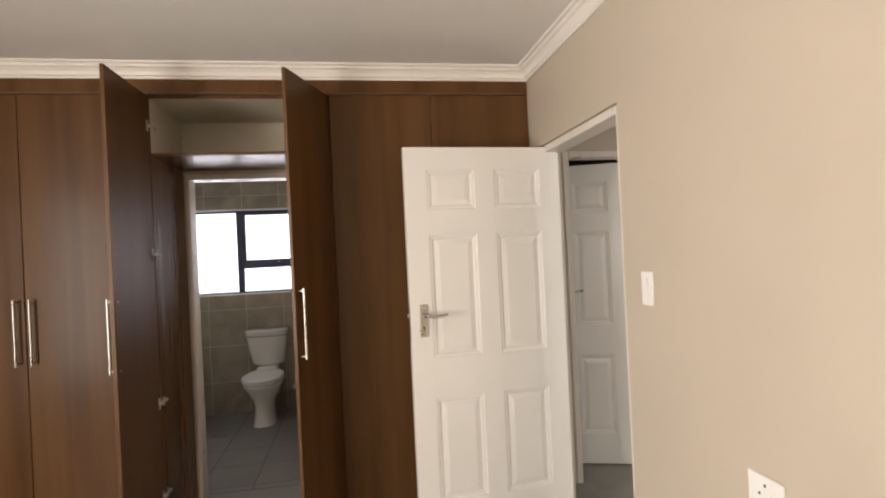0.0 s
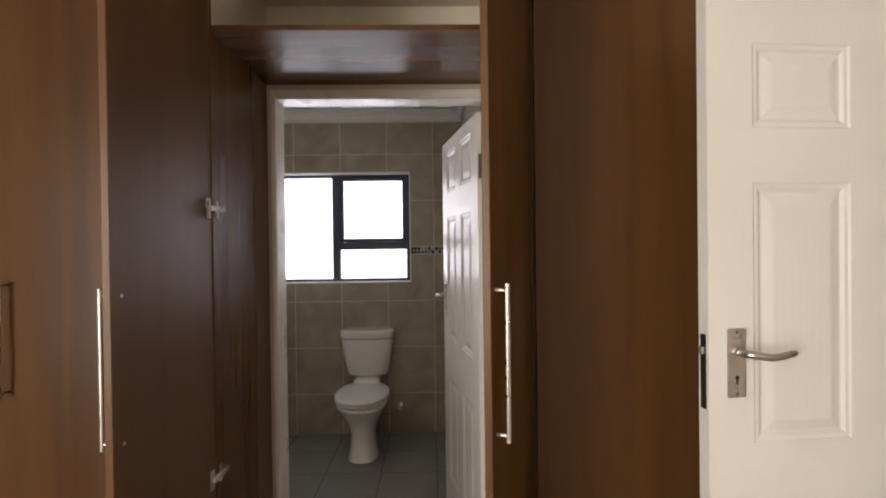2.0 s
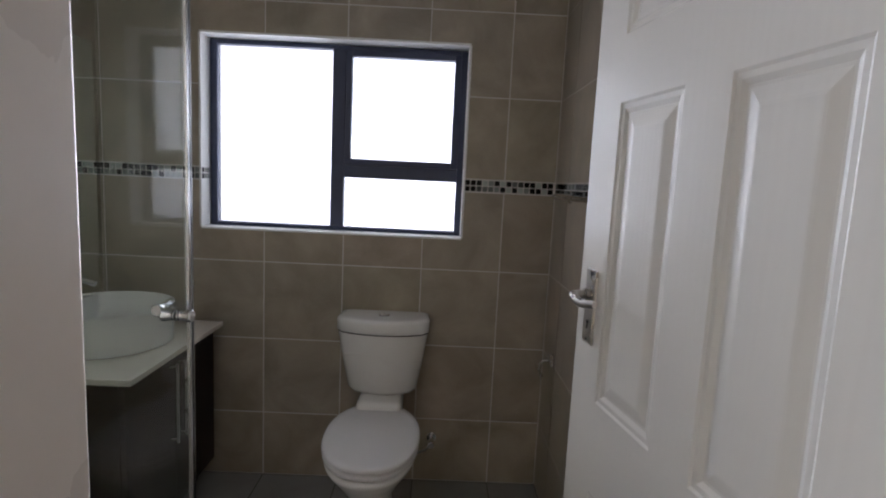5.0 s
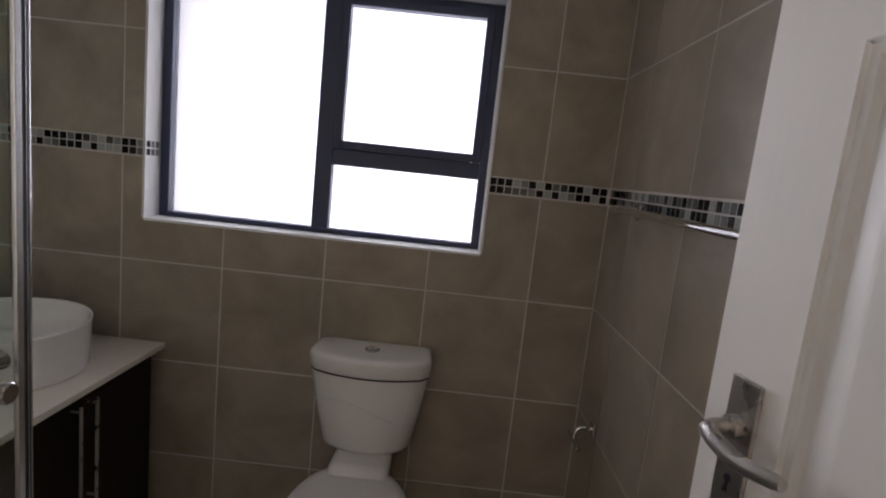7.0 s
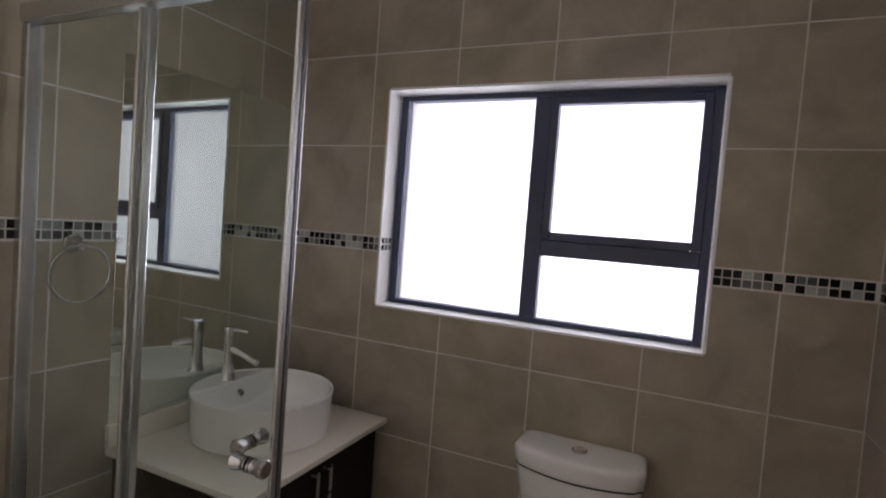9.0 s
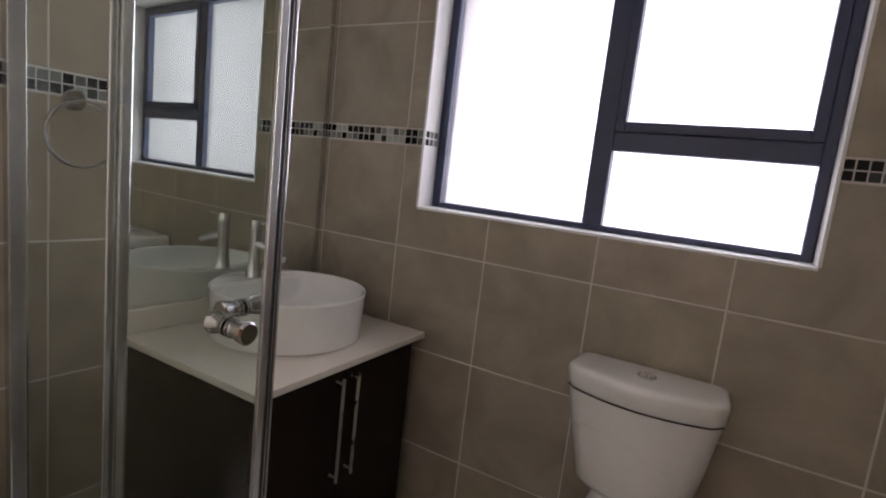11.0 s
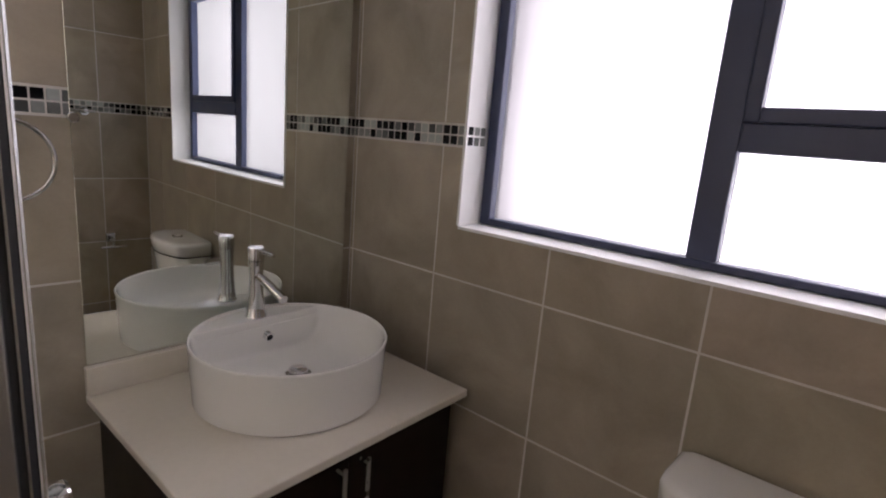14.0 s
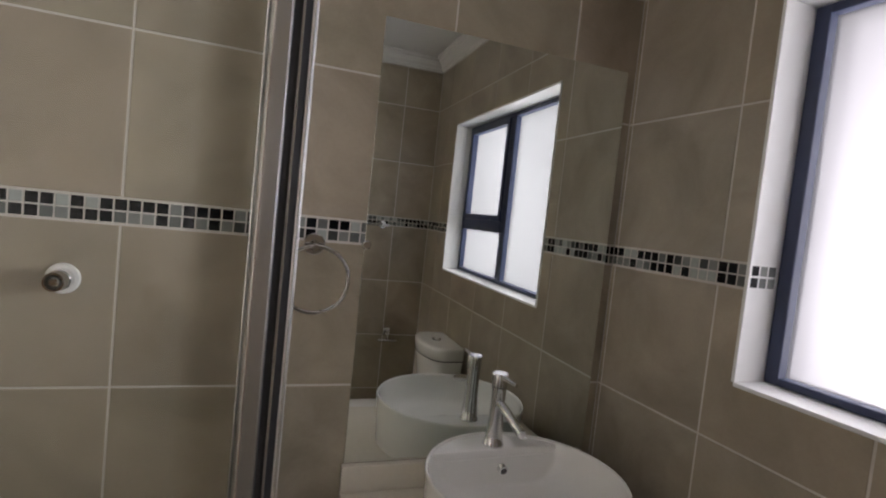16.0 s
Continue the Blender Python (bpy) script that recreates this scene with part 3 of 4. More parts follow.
# switch and socket on the bedroom wall
sw = thing("light_switch", pose(BX, 1.885, 1.322), "white plastic light switch plate on the wall", "switch")
part("plate", boxed(BX - 0.009, BX - 0.0005, 1.85, 1.92, 1.262, 1.382, bevel=0.003), SWITCH_PLASTIC, sw)
for z in (1.296, 1.322, 1.348):
    part("rocker", boxed(BX - 0.013, BX - 0.0088, 1.874, 1.896, z - 0.011, z + 0.011, bevel=0.0015), SWITCH_PLASTIC, sw)
so = thing("wall_socket", pose(BX, 1.37, 0.81), "white plastic wall socket plate", "socket")
part("plate", boxed(BX - 0.009, BX - 0.0005, 1.312, 1.432, 0.75, 0.87, bevel=0.003), SWITCH_PLASTIC, so)
for y, z, r in ((1.372, 0.846, 0.004), (1.352, 0.82, 0.004), (1.392, 0.82, 0.004)):
    part("pin_hole", rod(bmesh.new(), (BX - 0.0098, y, z), (BX - 0.0088, y, z), r, 12), BLACK, so)

# ---- bathroom window ----
win = thing("window_1", pose(-1.168, 5.69, WZ0), "charcoal aluminium window with frosted panes", "window", kind="structure")
FY0, FY1 = 5.655, 5.70
ML, MR = -1.196, -1.136
part("window_frame", boxed(WX0 + 0.004, WX0 + 0.036, FY0, FY1, WZ0 + 0.004, WZ1 - 0.004, bevel=0.003), GLARE_CHARCOAL, win)
part("window_frame", boxed(WX1 - 0.032, WX1 - 0.004, FY0, FY1, WZ0 + 0.004, WZ1 - 0.004, bevel=0.003), GLARE_CHARCOAL, win)
part("window_frame", boxed(WX0 + 0.036, WX1 - 0.032, FY0, FY1, WZ0 + 0.004, WZ0 + 0.022, bevel=0.003), GLARE_CHARCOAL, win)
part("window_frame", boxed(WX0 + 0.036, WX1 - 0.032, FY0, FY1, WZ1 - 0.024, WZ1 - 0.004, bevel=0.003), GLARE_CHARCOAL, win)
part("mullion", boxed(ML, MR, FY0 + 0.001, FY1, WZ0 + 0.022, WZ1 - 0.024, bevel=0.003), GLARE_CHARCOAL, win)
part("transom", boxed(MR, WX1 - 0.032, FY0 + 0.001, FY1, 1.398, 1.455, bevel=0.003), GLARE_CHARCOAL, win)
sash = part("sash", boxed(MR + 0.0003, -1.108, FY0 - 0.006, FY1 - 0.01, 1.4553, WZ1 - 0.0242, bevel=0.003), GLARE_CHARCOAL, win, "opening top-hung sash")
part("sash_rail", boxed(-0.655, WX1 - 0.0322, FY0 - 0.006, FY1 - 0.01, 1.4553, WZ1 - 0.0242, bevel=0.003), GLARE_CHARCOAL, sash)
part("sash_rail", boxed(-1.108, -0.655, FY0 - 0.006, FY1 - 0.01, 1.4553, 1.484, bevel=0.003), GLARE_CHARCOAL, sash)
part("sash_rail", boxed(-1.108, -0.655, FY0 - 0.006, FY1 - 0.01, 1.929, WZ1 - 0.0242, bevel=0.003), GLARE_CHARCOAL, sash)
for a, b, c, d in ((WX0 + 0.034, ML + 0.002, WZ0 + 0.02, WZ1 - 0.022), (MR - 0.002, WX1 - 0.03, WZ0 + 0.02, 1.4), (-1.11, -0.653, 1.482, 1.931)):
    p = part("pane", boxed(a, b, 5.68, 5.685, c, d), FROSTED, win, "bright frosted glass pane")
    # Lamp light passes the pane untouched by its dimming tint.
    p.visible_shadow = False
# reveals
rv = thing("window_reveal", pose(-1.168, 5.61, WZ0), "white plastered window reveal and sill", "window reveal", kind="structure")
part("window_sill", boxed(WX0, WX1, Y1 - 0.004, FY0 + 0.02, WZ0 - 0.006, WZ0 + 0.003, bevel=0.001, seg=1), PLASTER, rv)
part("reveal_side", boxed(WX0 - 0.006, WX0 + 0.003, Y1 - 0.004, FY0 + 0.02, WZ0 + 0.003, WZ1 - 0.003, bevel=0.001, seg=1), PLASTER, rv)
part("reveal_side", boxed(WX1 - 0.003, WX1 + 0.006, Y1 - 0.004, FY0 + 0.02, WZ0 + 0.003, WZ1 - 0.003, bevel=0.001, seg=1), PLASTER, rv)
part("reveal_head", boxed(WX0, WX1, Y1 - 0.004, FY0 + 0.02, WZ1 - 0.003, WZ1 + 0.006, bevel=0.001, seg=1), PLASTER, rv)

# ---- vanity ----
CX0, CX1, CY0, CY1, CZ = XL + 0.001, -1.635, 4.826, 5.535, 0.737
vn = thing("vanity_cabinet", pose(-1.9, 5.18, 0), "espresso laminate vanity cabinet with two doors", "cabinet")
part("body", boxed(CX0 - 0.008, -1.69, CY0 + 0.025, CY1 - 0.02, 0.1, CZ - 0.022), ESPRESSO, vn)
part("plinth", boxed(CX0 + 0.002, -1.74, CY0 + 0.04, CY1 - 0.035, 0.0, 0.098), ESPRESSO, vn)
MY = 5.17
for a, b, hy in ((CY0 + 0.025, MY - 0.0015, MY - 0.033), (MY + 0.0015, CY1 - 0.02, MY + 0.032)):
    d = part("door", boxed(-1.688, -1.67, a, b, 0.105, CZ - 0.026, bevel=0.0015, seg=1), ESPRESSO, vn)
    bar_handle(d, -1.67, hy, 0.37, 0.682, 1, 0, 0.0048, 0.027)
wt = thing("worktop", pose(-1.9, 5.18, CZ), "cream quartz vanity top with a low upstand", "worktop")
part("slab", boxed(CX0 - 0.01, CX1, CY0, CY1, CZ - 0.021, CZ, bevel=0.003), QUARTZ, wt)
part("upstand", boxed(CX0, CX0 + 0.02, CY0 + 0.001, CY1 - 0.001, CZ + 0.0005, 0.806, bevel=0.002), QUARTZ, wt)
mr = thing("wall_mirror", pose(XL, 5.18, 0.81), "large frameless mirror above the vanity", "mirror")
part("mirror_glass", boxed(XL + 0.0005, XL + 0.004, 4.832, 5.54, 0.808, 1.91, bevel=0.001, seg=1), MIRROR, mr)
for z in (1.36,):
    bm = rod(bmesh.new(), (XL + 0.002, 4.836, z), (XL + 0.016, 4.836, z), 0.011, 20, bevel=0.002)
    part("mirror_clip", bm, CHROME, mr, "round chrome mirror clip", smooth=40)

# basin
bs = thing("basin", pose(-1.935, 5.195, CZ), "round white ceramic vessel basin on the vanity top", "basin")
c = (-1.935, 5.195)
prof = [(0.219, CZ + 0.0005), (0.2255, CZ + 0.004), (0.2325, CZ + 0.138), (0.2335, CZ + 0.142), (0.2315, CZ + 0.1455), (0.228, CZ + 0.1445), (0.226, CZ + 0.14)]
rings = [oval(*c, z, r, r, 2, 72) for r, z in prof]
part("outer_wall", loft(bmesh.new(), rings, caps=False), CERAMIC, bs, smooth=50)
# bowl: its back is cut off by a level tap deck
bm = bmesh.new()
inner = []
for k in range(9):
    f = k / 8
    r = 0.226 - 0.06 * f ** 2.2 - 0.03 * f
    z = CZ + 0.14 - 0.087 * (1 - (1 - f) ** 2)
    ring = []
    for i in range(72):
        a = 2 * math.pi * i / 72
        x, y = c[0] + r * math.cos(a), c[1] + r * math.sin(a)
        lim = c[0] - 0.108 - 0.03 * (1 - f)
        ring.append((max(x, lim) if k else x, y, z))
    inner.append(ring)
inner.append([(c[0] + 0.02 + 0.1 * math.cos(2 * math.pi * i / 72), c[1] + 0.1 * math.sin(2 * math.pi * i / 72), CZ + 0.05) for i in range(72)])
inner.append([(c[0] + 0.03 + 0.02 * math.cos(2 * math.pi * i / 72), c[1] + 0.02 * math.sin(2 * math.pi * i / 72), CZ + 0.047) for i in range(72)])
loft(bm, inner, caps=False)
bm.faces.new([v for v in bm.verts][-72:])
part("bowl", bm, CERAMIC, bs, smooth=40)
bm = bmesh.new()
deck = [Vector((c[0] + 0.2265 * math.cos(a), c[1] + 0.2265 * math.sin(a), CZ + 0.1395)) for a in [math.pi + math.radians(d) for d in range(-53, 54, 2)]]
bot = [bm.verts.new(p - Vector((0, 0, 0.03))) for p in deck]
top = [bm.verts.new(p) for p in deck]
bm.faces.new(top)
bm.faces.new(bot[::-1])
for i in range(len(top)):
    j = (i + 1) % len(top)
    bm.faces.new((bot[i], bot[j], top[j], top[i]))
front_edge = [e for e in bm.edges if set(e.verts) == {top[0], top[-1]}]
bmesh.ops.bevel(bm, geom=front_edge, offset=0.022, segments=6, affect="EDGES", profile=0.5)
part("tap_deck", bm, CERAMIC, bs, smooth=50)
part("overflow", rod(bmesh.new(), (c[0] - 0.112, c[1], CZ + 0.105), (c[0] - 0.098, c[1], CZ + 0.102), 0.012, 20), CHROME, bs, "chrome overflow ring", smooth=40)
part("overflow_hole", rod(bmesh.new(), (c[0] - 0.1, c[1], CZ + 0.1025), (c[0] - 0.0972, c[1], CZ + 0.1018), 0.008, 16), BLACK, bs)
pl = part("waste_plug", rod(bmesh.new(), (c[0] + 0.03, c[1], CZ + 0.046), (c[0] + 0.03, c[1], CZ + 0.053), 0.032, 28, bevel=0.002), CHROME, bs, "chrome pop-up waste", smooth=40)
part("plug_dome", rod(bmesh.new(), (c[0] + 0.03, c[1], CZ + 0.055), (c[0] + 0.03, c[1], CZ + 0.064), 0.024, 28, bevel=0.004), CHROME, pl, smooth=50)

# mixer tap
tp = thing("mixer_tap", pose(-2.104, 5.195, 0.876), "chrome single-lever basin mixer tap", "tap")
tx, ty, tz = -2.104, 5.196, CZ + 0.1395
bm = loft(bmesh.new(), [oval(tx, ty, tz + z, r, r, 2, 32) for z, r in ((0, 0.027), (0.005, 0.027), (0.008, 0.0245), (0.03, 0.0225), (0.06, 0.0192), (0.1, 0.0178), (0.138, 0.0186), (0.15, 0.0195), (0.153, 0.0195))])
part("body", bm, CHROME, tp, smooth=40)
# Solid black ring in place of the gap's own shade.
part("collar", loft(bmesh.new(), [oval(tx, ty, tz + z, r, r, 2, 32) for z, r in ((0.1525, 0.0172), (0.155, 0.0172))]), BLACK, tp, "black ring standing in for the shaded gap under the cap")
part("cap", loft(bmesh.new(), [oval(tx, ty, tz + z, r, r, 2, 32) for z, r in ((0.1545, 0.0185), (0.155, 0.0205), (0.184, 0.0212), (0.188, 0.0195))]), CHROME, tp, smooth=40)
part("spout", tube(bmesh.new(), [(tx, ty, tz + 0.112), (tx + 0.03, ty, tz + 0.109), (tx + 0.065, ty, tz + 0.1), (tx + 0.13, ty, tz + 0.08)], [0.012, 0.012, 0.0115, 0.0115], 20), CHROME, tp, smooth=40)
part("lever", tube(bmesh.new(), [(tx + 0.005, ty, tz + 0.18), (tx + 0.04, ty, tz + 0.181), (tx + 0.082, ty, tz + 0.182)], [0.006, 0.005, 0.0045], 14), CHROME, tp, "thin chrome lever", smooth=40)

# towel ring beside the mirror
tr = thing("towel_ring", pose(XL, 4.712, 1.36), "chrome towel ring on the tiled wall", "towel ring")
part("mount", rod(bmesh.new(), (XL, 4.712, 1.352), (XL + 0.012, 4.712, 1.352), 0.026, 28, bevel=0.003), CHROME, tr, smooth=40)
part("arm", rod(bmesh.new(), (XL + 0.01, 4.712, 1.352), (XL + 0.05, 4.712, 1.345), 0.011, 20, bevel=0.003), CHROME, tr, smooth=40)
ringc = Vector((XL + 0.042, 4.716, 1.272))
part("ring", tube(bmesh.new(), [ringc + Vector((0.004 * math.cos(a), 0.078 * math.sin(a), 0.078 * math.cos(a))) for a in [2 * math.pi * i / 56 for i in range(56)]], 0.005, 12, True), CHROME, tr, smooth=60)

# ---- toilet ----
TX = -0.914
to = thing("toilet", pose(TX, 5.2, 0), "white ceramic close-coupled toilet with its lid down", "toilet")
pan = [(0.0, 5.185, 0.102, 0.17, 2.6), (0.012, 5.185, 0.1, 0.168, 2.6), (0.08, 5.19, 0.088, 0.155, 2.4), (0.17, 5.195, 0.084, 0.155, 2.3), (0.24, 5.19, 0.105, 0.185, 2.2), (0.31, 5.17, 0.142, 0.235, 2.2), (0.36, 5.155, 0.168, 0.265, 2.2), (0.376, 5.15, 0.172, 0.272, 2.2), (0.383, 5.15, 0.169, 0.269, 2.2), (0.386, 5.15, 0.158, 0.256, 2.2)]
part("pan", loft(bmesh.new(), [oval(TX, cy, z, a, b, n, 56) for z, cy, a, b, n in pan]), CERAMIC, to, smooth=60)
bm = boxed(TX - 0.098, TX + 0.098, 5.34, 5.55, 0.2, 0.469, bevel=0.03, seg=4)
part("cistern_shelf", bm, CERAMIC, to, smooth=60)
part("seat", loft(bmesh.new(), [oval(TX, 5.155, z, a, b - 0.006, 2.25, 56) for z, a, b in ((0.3925, 0.166, 0.26), (0.394, 0.178, 0.272), (0.397, 0.18, 0.274), (0.406, 0.18, 0.274), (0.409, 0.176, 0.27), (0.4105, 0.164, 0.258))]), SEAT_PLASTIC, to, smooth=50)
lid = part("seat_lid", loft(bmesh.new(), [oval(TX, 5.155, z, a, b - 0.006, 2.25, 56) for z, a, b in ((0.4165, 0.166, 0.26), (0.418, 0.178, 0.272), (0.421, 0.182, 0.276), (0.428, 0.182, 0.276), (0.434, 0.176, 0.27), (0.438, 0.152, 0.247), (0.44, 0.08, 0.16))]), SEAT_PLASTIC, to, smooth=50)
for s in (-1, 1):
    for y in (5.0, 5.3):
        part("bumper", rod(bmesh.new(), (TX + s * 0.13, y, 0.384), (TX + s * 0.13, y, 0.417), 0.008, 12), BLACK, lid)
    part("lid_hinge", rod(bmesh.new(), (TX + s * 0.055, 5.405, 0.415), (TX + s * 0.095, 5.405, 0.415), 0.011, 16), SEAT_PLASTIC, lid, smooth=40)


def cistern_ring(z, a, front, back=5.557, bulge=0.05):
    """A rounded box in plan with a bowed front."""
    pts = []
    for i in range(17):
        f = i / 8 - 1
        pts.append((TX + a * f, front + bulge * f * f + (0.018 if abs(f) == 1 else 0), z))
    pts += [(TX + a + 0.002, (front + back) / 2, z), (TX + a, back - 0.01, z), (TX + a - 0.01, back, z), (TX - a + 0.01, back, z), (TX - a, back - 0.01, z), (TX - a - 0.002, (front + back) / 2, z)]
    return pts


part("cistern", loft(bmesh.new(), [cistern_ring(z, a, f) for z, a, f in ((0.468, 0.122, 5.43), (0.474, 0.138, 5.418), (0.49, 0.149, 5.41), (0.62, 0.172, 5.391), (0.735, 0.189, 5.376), (0.7465, 0.1905, 5.375))]), CERAMIC, to, smooth=55)
# Black ring added under the lid to draw the seam's shade.
part("lid_gasket", loft(bmesh.new(), [cistern_ring(z, 0.1925, 5.3725) for z in (0.7467, 0.7505)]), BLACK, to, "black ring standing in for the shaded seam under the cistern lid")
cl = part("cistern_lid", loft(bmesh.new(), [cistern_ring(z, a, f) for z, a, f in ((0.7507, 0.191, 5.374), (0.754, 0.1945, 5.37), (0.796, 0.197, 5.367), (0.803, 0.1955, 5.369), (0.8085, 0.191, 5.374), (0.811, 0.183, 5.383), (0.812, 0.165, 5.4))]), CERAMIC, to, smooth=55)
swoosh = []
for k in range(25):
    f = k / 24
    x, z = -0.16 + 0.25 * f, 0.648 + 0.016 * math.sin(math.pi * min(1, f * 1.25)) - 0.05 * f ** 2.5
    q = (z - 0.62) / 0.115
    swoosh.append((TX + x, 5.391 - 0.015 * q + 0.05 * (x / (0.172 + 0.017 * q)) ** 2 + 0.0012, z))
part("embossed_line", tube(bmesh.new(), swoosh, 0.0026, 8), CERAMIC, to, smooth=60)
bt = part("flush_button", rod(bmesh.new(), (TX, 5.47, 0.81), (TX, 5.47, 0.818), 0.024, 32, bevel=0.002), CHROME, cl, "chrome flush button", smooth=40)
part("button_half", boxed(TX - 0.017, TX - 0.001, 5.457, 5.483, 0.8175, 0.8195, bevel=0.001, seg=1), NICKEL, bt)
part("button_half", boxed(TX + 0.001, TX + 0.017, 5.457, 5.483, 0.8175, 0.8195, bevel=0.001, seg=1), NICKEL, bt)
# water supply
va = thing("angle_valve", pose(-0.68, Y1, 0.2), "chrome angle valve with a braided supply hose", "valve")
part("flange", rod(bmesh.new(), (-0.685, Y1, 0.215), (-0.685, Y1 - 0.006, 0.215), 0.024, 24, bevel=0.002), CHROME, va, smooth=40)
part("body", rod(bmesh.new(), (-0.685, Y1 - 0.005, 0.215), (-0.685, Y1 - 0.06, 0.215), 0.011, 18), CHROME, va, smooth=40)
part("tap_knob", rod(bmesh.new(), (-0.685, Y1 - 0.06, 0.215), (-0.685, Y1 - 0.085, 0.215), 0.016, 20, bevel=0.003), CHROME, va, smooth=40)
part("hose", tube(bmesh.new(), [(-0.685, Y1 - 0.045, 0.215), (-0.692, Y1 - 0.05, 0.195), (-0.71, Y1 - 0.055, 0.178), (-0.75, Y1 - 0.06, 0.168), (-0.83, Y1 - 0.07, 0.17)], 0.006, 12), STEEL, va, "dull braided steel hose", smooth=60)

# ---- fixtures on the side wall ----
rl = thing("towel_rail", pose(XR, 5.0, 1.365), "chrome towel rail below the mosaic band", "towel rail")
part("bar", rod(bmesh.new(), (XR - 0.06, 4.53, 1.362), (XR - 0.06, 5.31, 1.362), 0.0095, 20, bevel=0.002), CHROME, rl, smooth=40)
for y in (4.57, 5.27):
    mt = part("bracket", rod(bmesh.new(), (XR, y, 1.362), (XR - 0.01, y, 1.362), 0.025, 24, bevel=0.003), CHROME, rl, smooth=40)
    part("bracket_arm", rod(bmesh.new(), (XR - 0.008, y, 1.362), (XR - 0.068, y, 1.362), 0.0125, 20, bevel=0.003), CHROME, mt, smooth=40)
rh = thing("paper_holder", pose(XR, 5.36, 0.66), "chrome toilet roll holder on the tiled wall", "paper holder")
part("mount", boxed(XR - 0.012, XR, 5.337, 5.383, 0.655, 0.701, bevel=0.003), CHROME, rh)
part("arm", tube(bmesh.new(), [(XR - 0.01, 5.36, 0.678), (XR - 0.045, 5.36, 0.678), (XR - 0.056, 5.36, 0.67), (XR - 0.06, 5.36, 0.65), (XR - 0.06, 5.36, 0.64)], 0.006, 14), CHROME, rh, smooth=60)
part("roll_bar", rod(bmesh.new(), (XR - 0.06, 5.3, 0.634), (XR - 0.06, 5.425, 0.634), 0.007, 16, bevel=0.002), CHROME, rh, smooth=40)

# ---- shower ----
SX, SY, SZ = -1.312, 4.575, 1.938
sh = thing("shower_enclosure", pose(-1.75, 4.15, 0), "corner-entry shower enclosure in clear glass and aluminium", "shower")
part("tray", boxed(XL + 0.002, SX + 0.03, Y0 + 0.002, SY + 0.03, 0.001, 0.06, bevel=0.01), WHITE_ACRYLIC, sh, "low white acrylic shower tray")


def rail(name, d, label=""):
    return part(name, boxed(*d, bevel=0.004), ALU, sh, label)


rail("header_rail", (XL + 0.002, SX + 0.018, SY - 0.018, SY + 0.02, SZ - 0.045, SZ), "aluminium header rail")
rail("header_rail", (SX - 0.02, SX + 0.018, Y0 + 0.002, SY - 0.0185, SZ - 0.045, SZ), "aluminium header rail")
rail("bottom_rail", (XL + 0.002, SX + 0.018, SY - 0.018, SY + 0.02, 0.061, 0.09))
rail("bottom_rail", (SX - 0.02, SX + 0.018, Y0 + 0.002, SY - 0.0185, 0.061, 0.09))
rail("corner_bracket", (SX + 0.0185, SX + 0.03, SY - 0.03, SY + 0.03, SZ - 0.042, SZ + 0.004))
rail("wall_channel", (XL + 0.002, XL + 0.03, SY - 0.012, SY + 0.026, 0.091, SZ - 0.046))
rail("wall_channel", (SX - 0.026, SX + 0.012, Y0 + 0.002, Y0 + 0.03, 0.091, SZ - 0.046))


def glass_panel(name, d, label):
    p = part(name, boxed(*d), GLASS, sh, label)
    p.visible_shadow = False
    return p


glass_panel("fixed_panel", (XL + 0.02, -1.74, SY + 0.01, SY + 0.016, 0.09, SZ - 0.045), "fixed clear glass panel")
glass_panel("fixed_panel", (SX + 0.004, SX + 0.01, Y0 + 0.02, 4.095, 0.09, SZ - 0.045), "fixed clear glass panel")
rail("stile", (-1.758, -1.738, SY - 0.002, SY + 0.02, 0.091, SZ - 0.046))
rail("stile", (SX - 0.002, SX + 0.014, 4.082, 4.098, 0.091, SZ - 0.046))
s1 = glass_panel("sliding_panel", (-1.755, SX - 0.0135, SY - 0.012, SY - 0.006, 0.095, SZ - 0.03), "sliding clear glass door")
s2 = glass_panel("sliding_panel", (SX - 0.014, SX - 0.008, 4.065, SY - 0.022, 0.095, SZ - 0.03), "sliding clear glass door")
part("door_stile", boxed(-1.76, -1.75, SY - 0.016, SY - 0.0025, 0.095, SZ - 0.05, bevel=0.003), ALU, s1)
part("door_stile", boxed(SX - 0.013, SX - 0.006, SY - 0.0043, SY + 0.0005, 0.095, SZ - 0.05, bevel=0.002), ALU, s1)
part("door_stile", boxed(SX - 0.013, SX - 0.005, SY - 0.029, SY - 0.0157, 0.095, SZ - 0.05, bevel=0.002), ALU, s2)
part("magnetic_seal", boxed(SX - 0.013, SX - 0.006, SY - 0.0155, SY - 0.0106, 0.095, SZ - 0.05), BLACK, s2, "black magnetic seal")
part("seal_strip", boxed(SX - 0.013, SX - 0.005, SY - 0.0104, SY - 0.0088, 0.095, SZ - 0.05), ALU, s1, "bright metal strip")
part("magnetic_seal", boxed(SX - 0.013, SX - 0.006, SY - 0.0086, SY - 0.0045, 0.095, SZ - 0.05), BLACK, s1, "black magnetic seal")


def knob(parent, p, d):
    """A turned knob on a glass door; d points away from the glass."""
    p, d = Vector(p), Vector(d)
    rings = [circle(p + d * u, d, r, 28) for u, r in ((0.0, 0.0135), (0.0025, 0.0135), (0.0033, 0.0095), (0.005, 0.0095), (0.006, 0.013), (0.012, 0.012), (0.024, 0.0152), (0.031, 0.016), (0.034, 0.0135))]
    part("knob", loft(bmesh.new(), rings), CHROME, parent, "turned chrome knob", smooth=40)


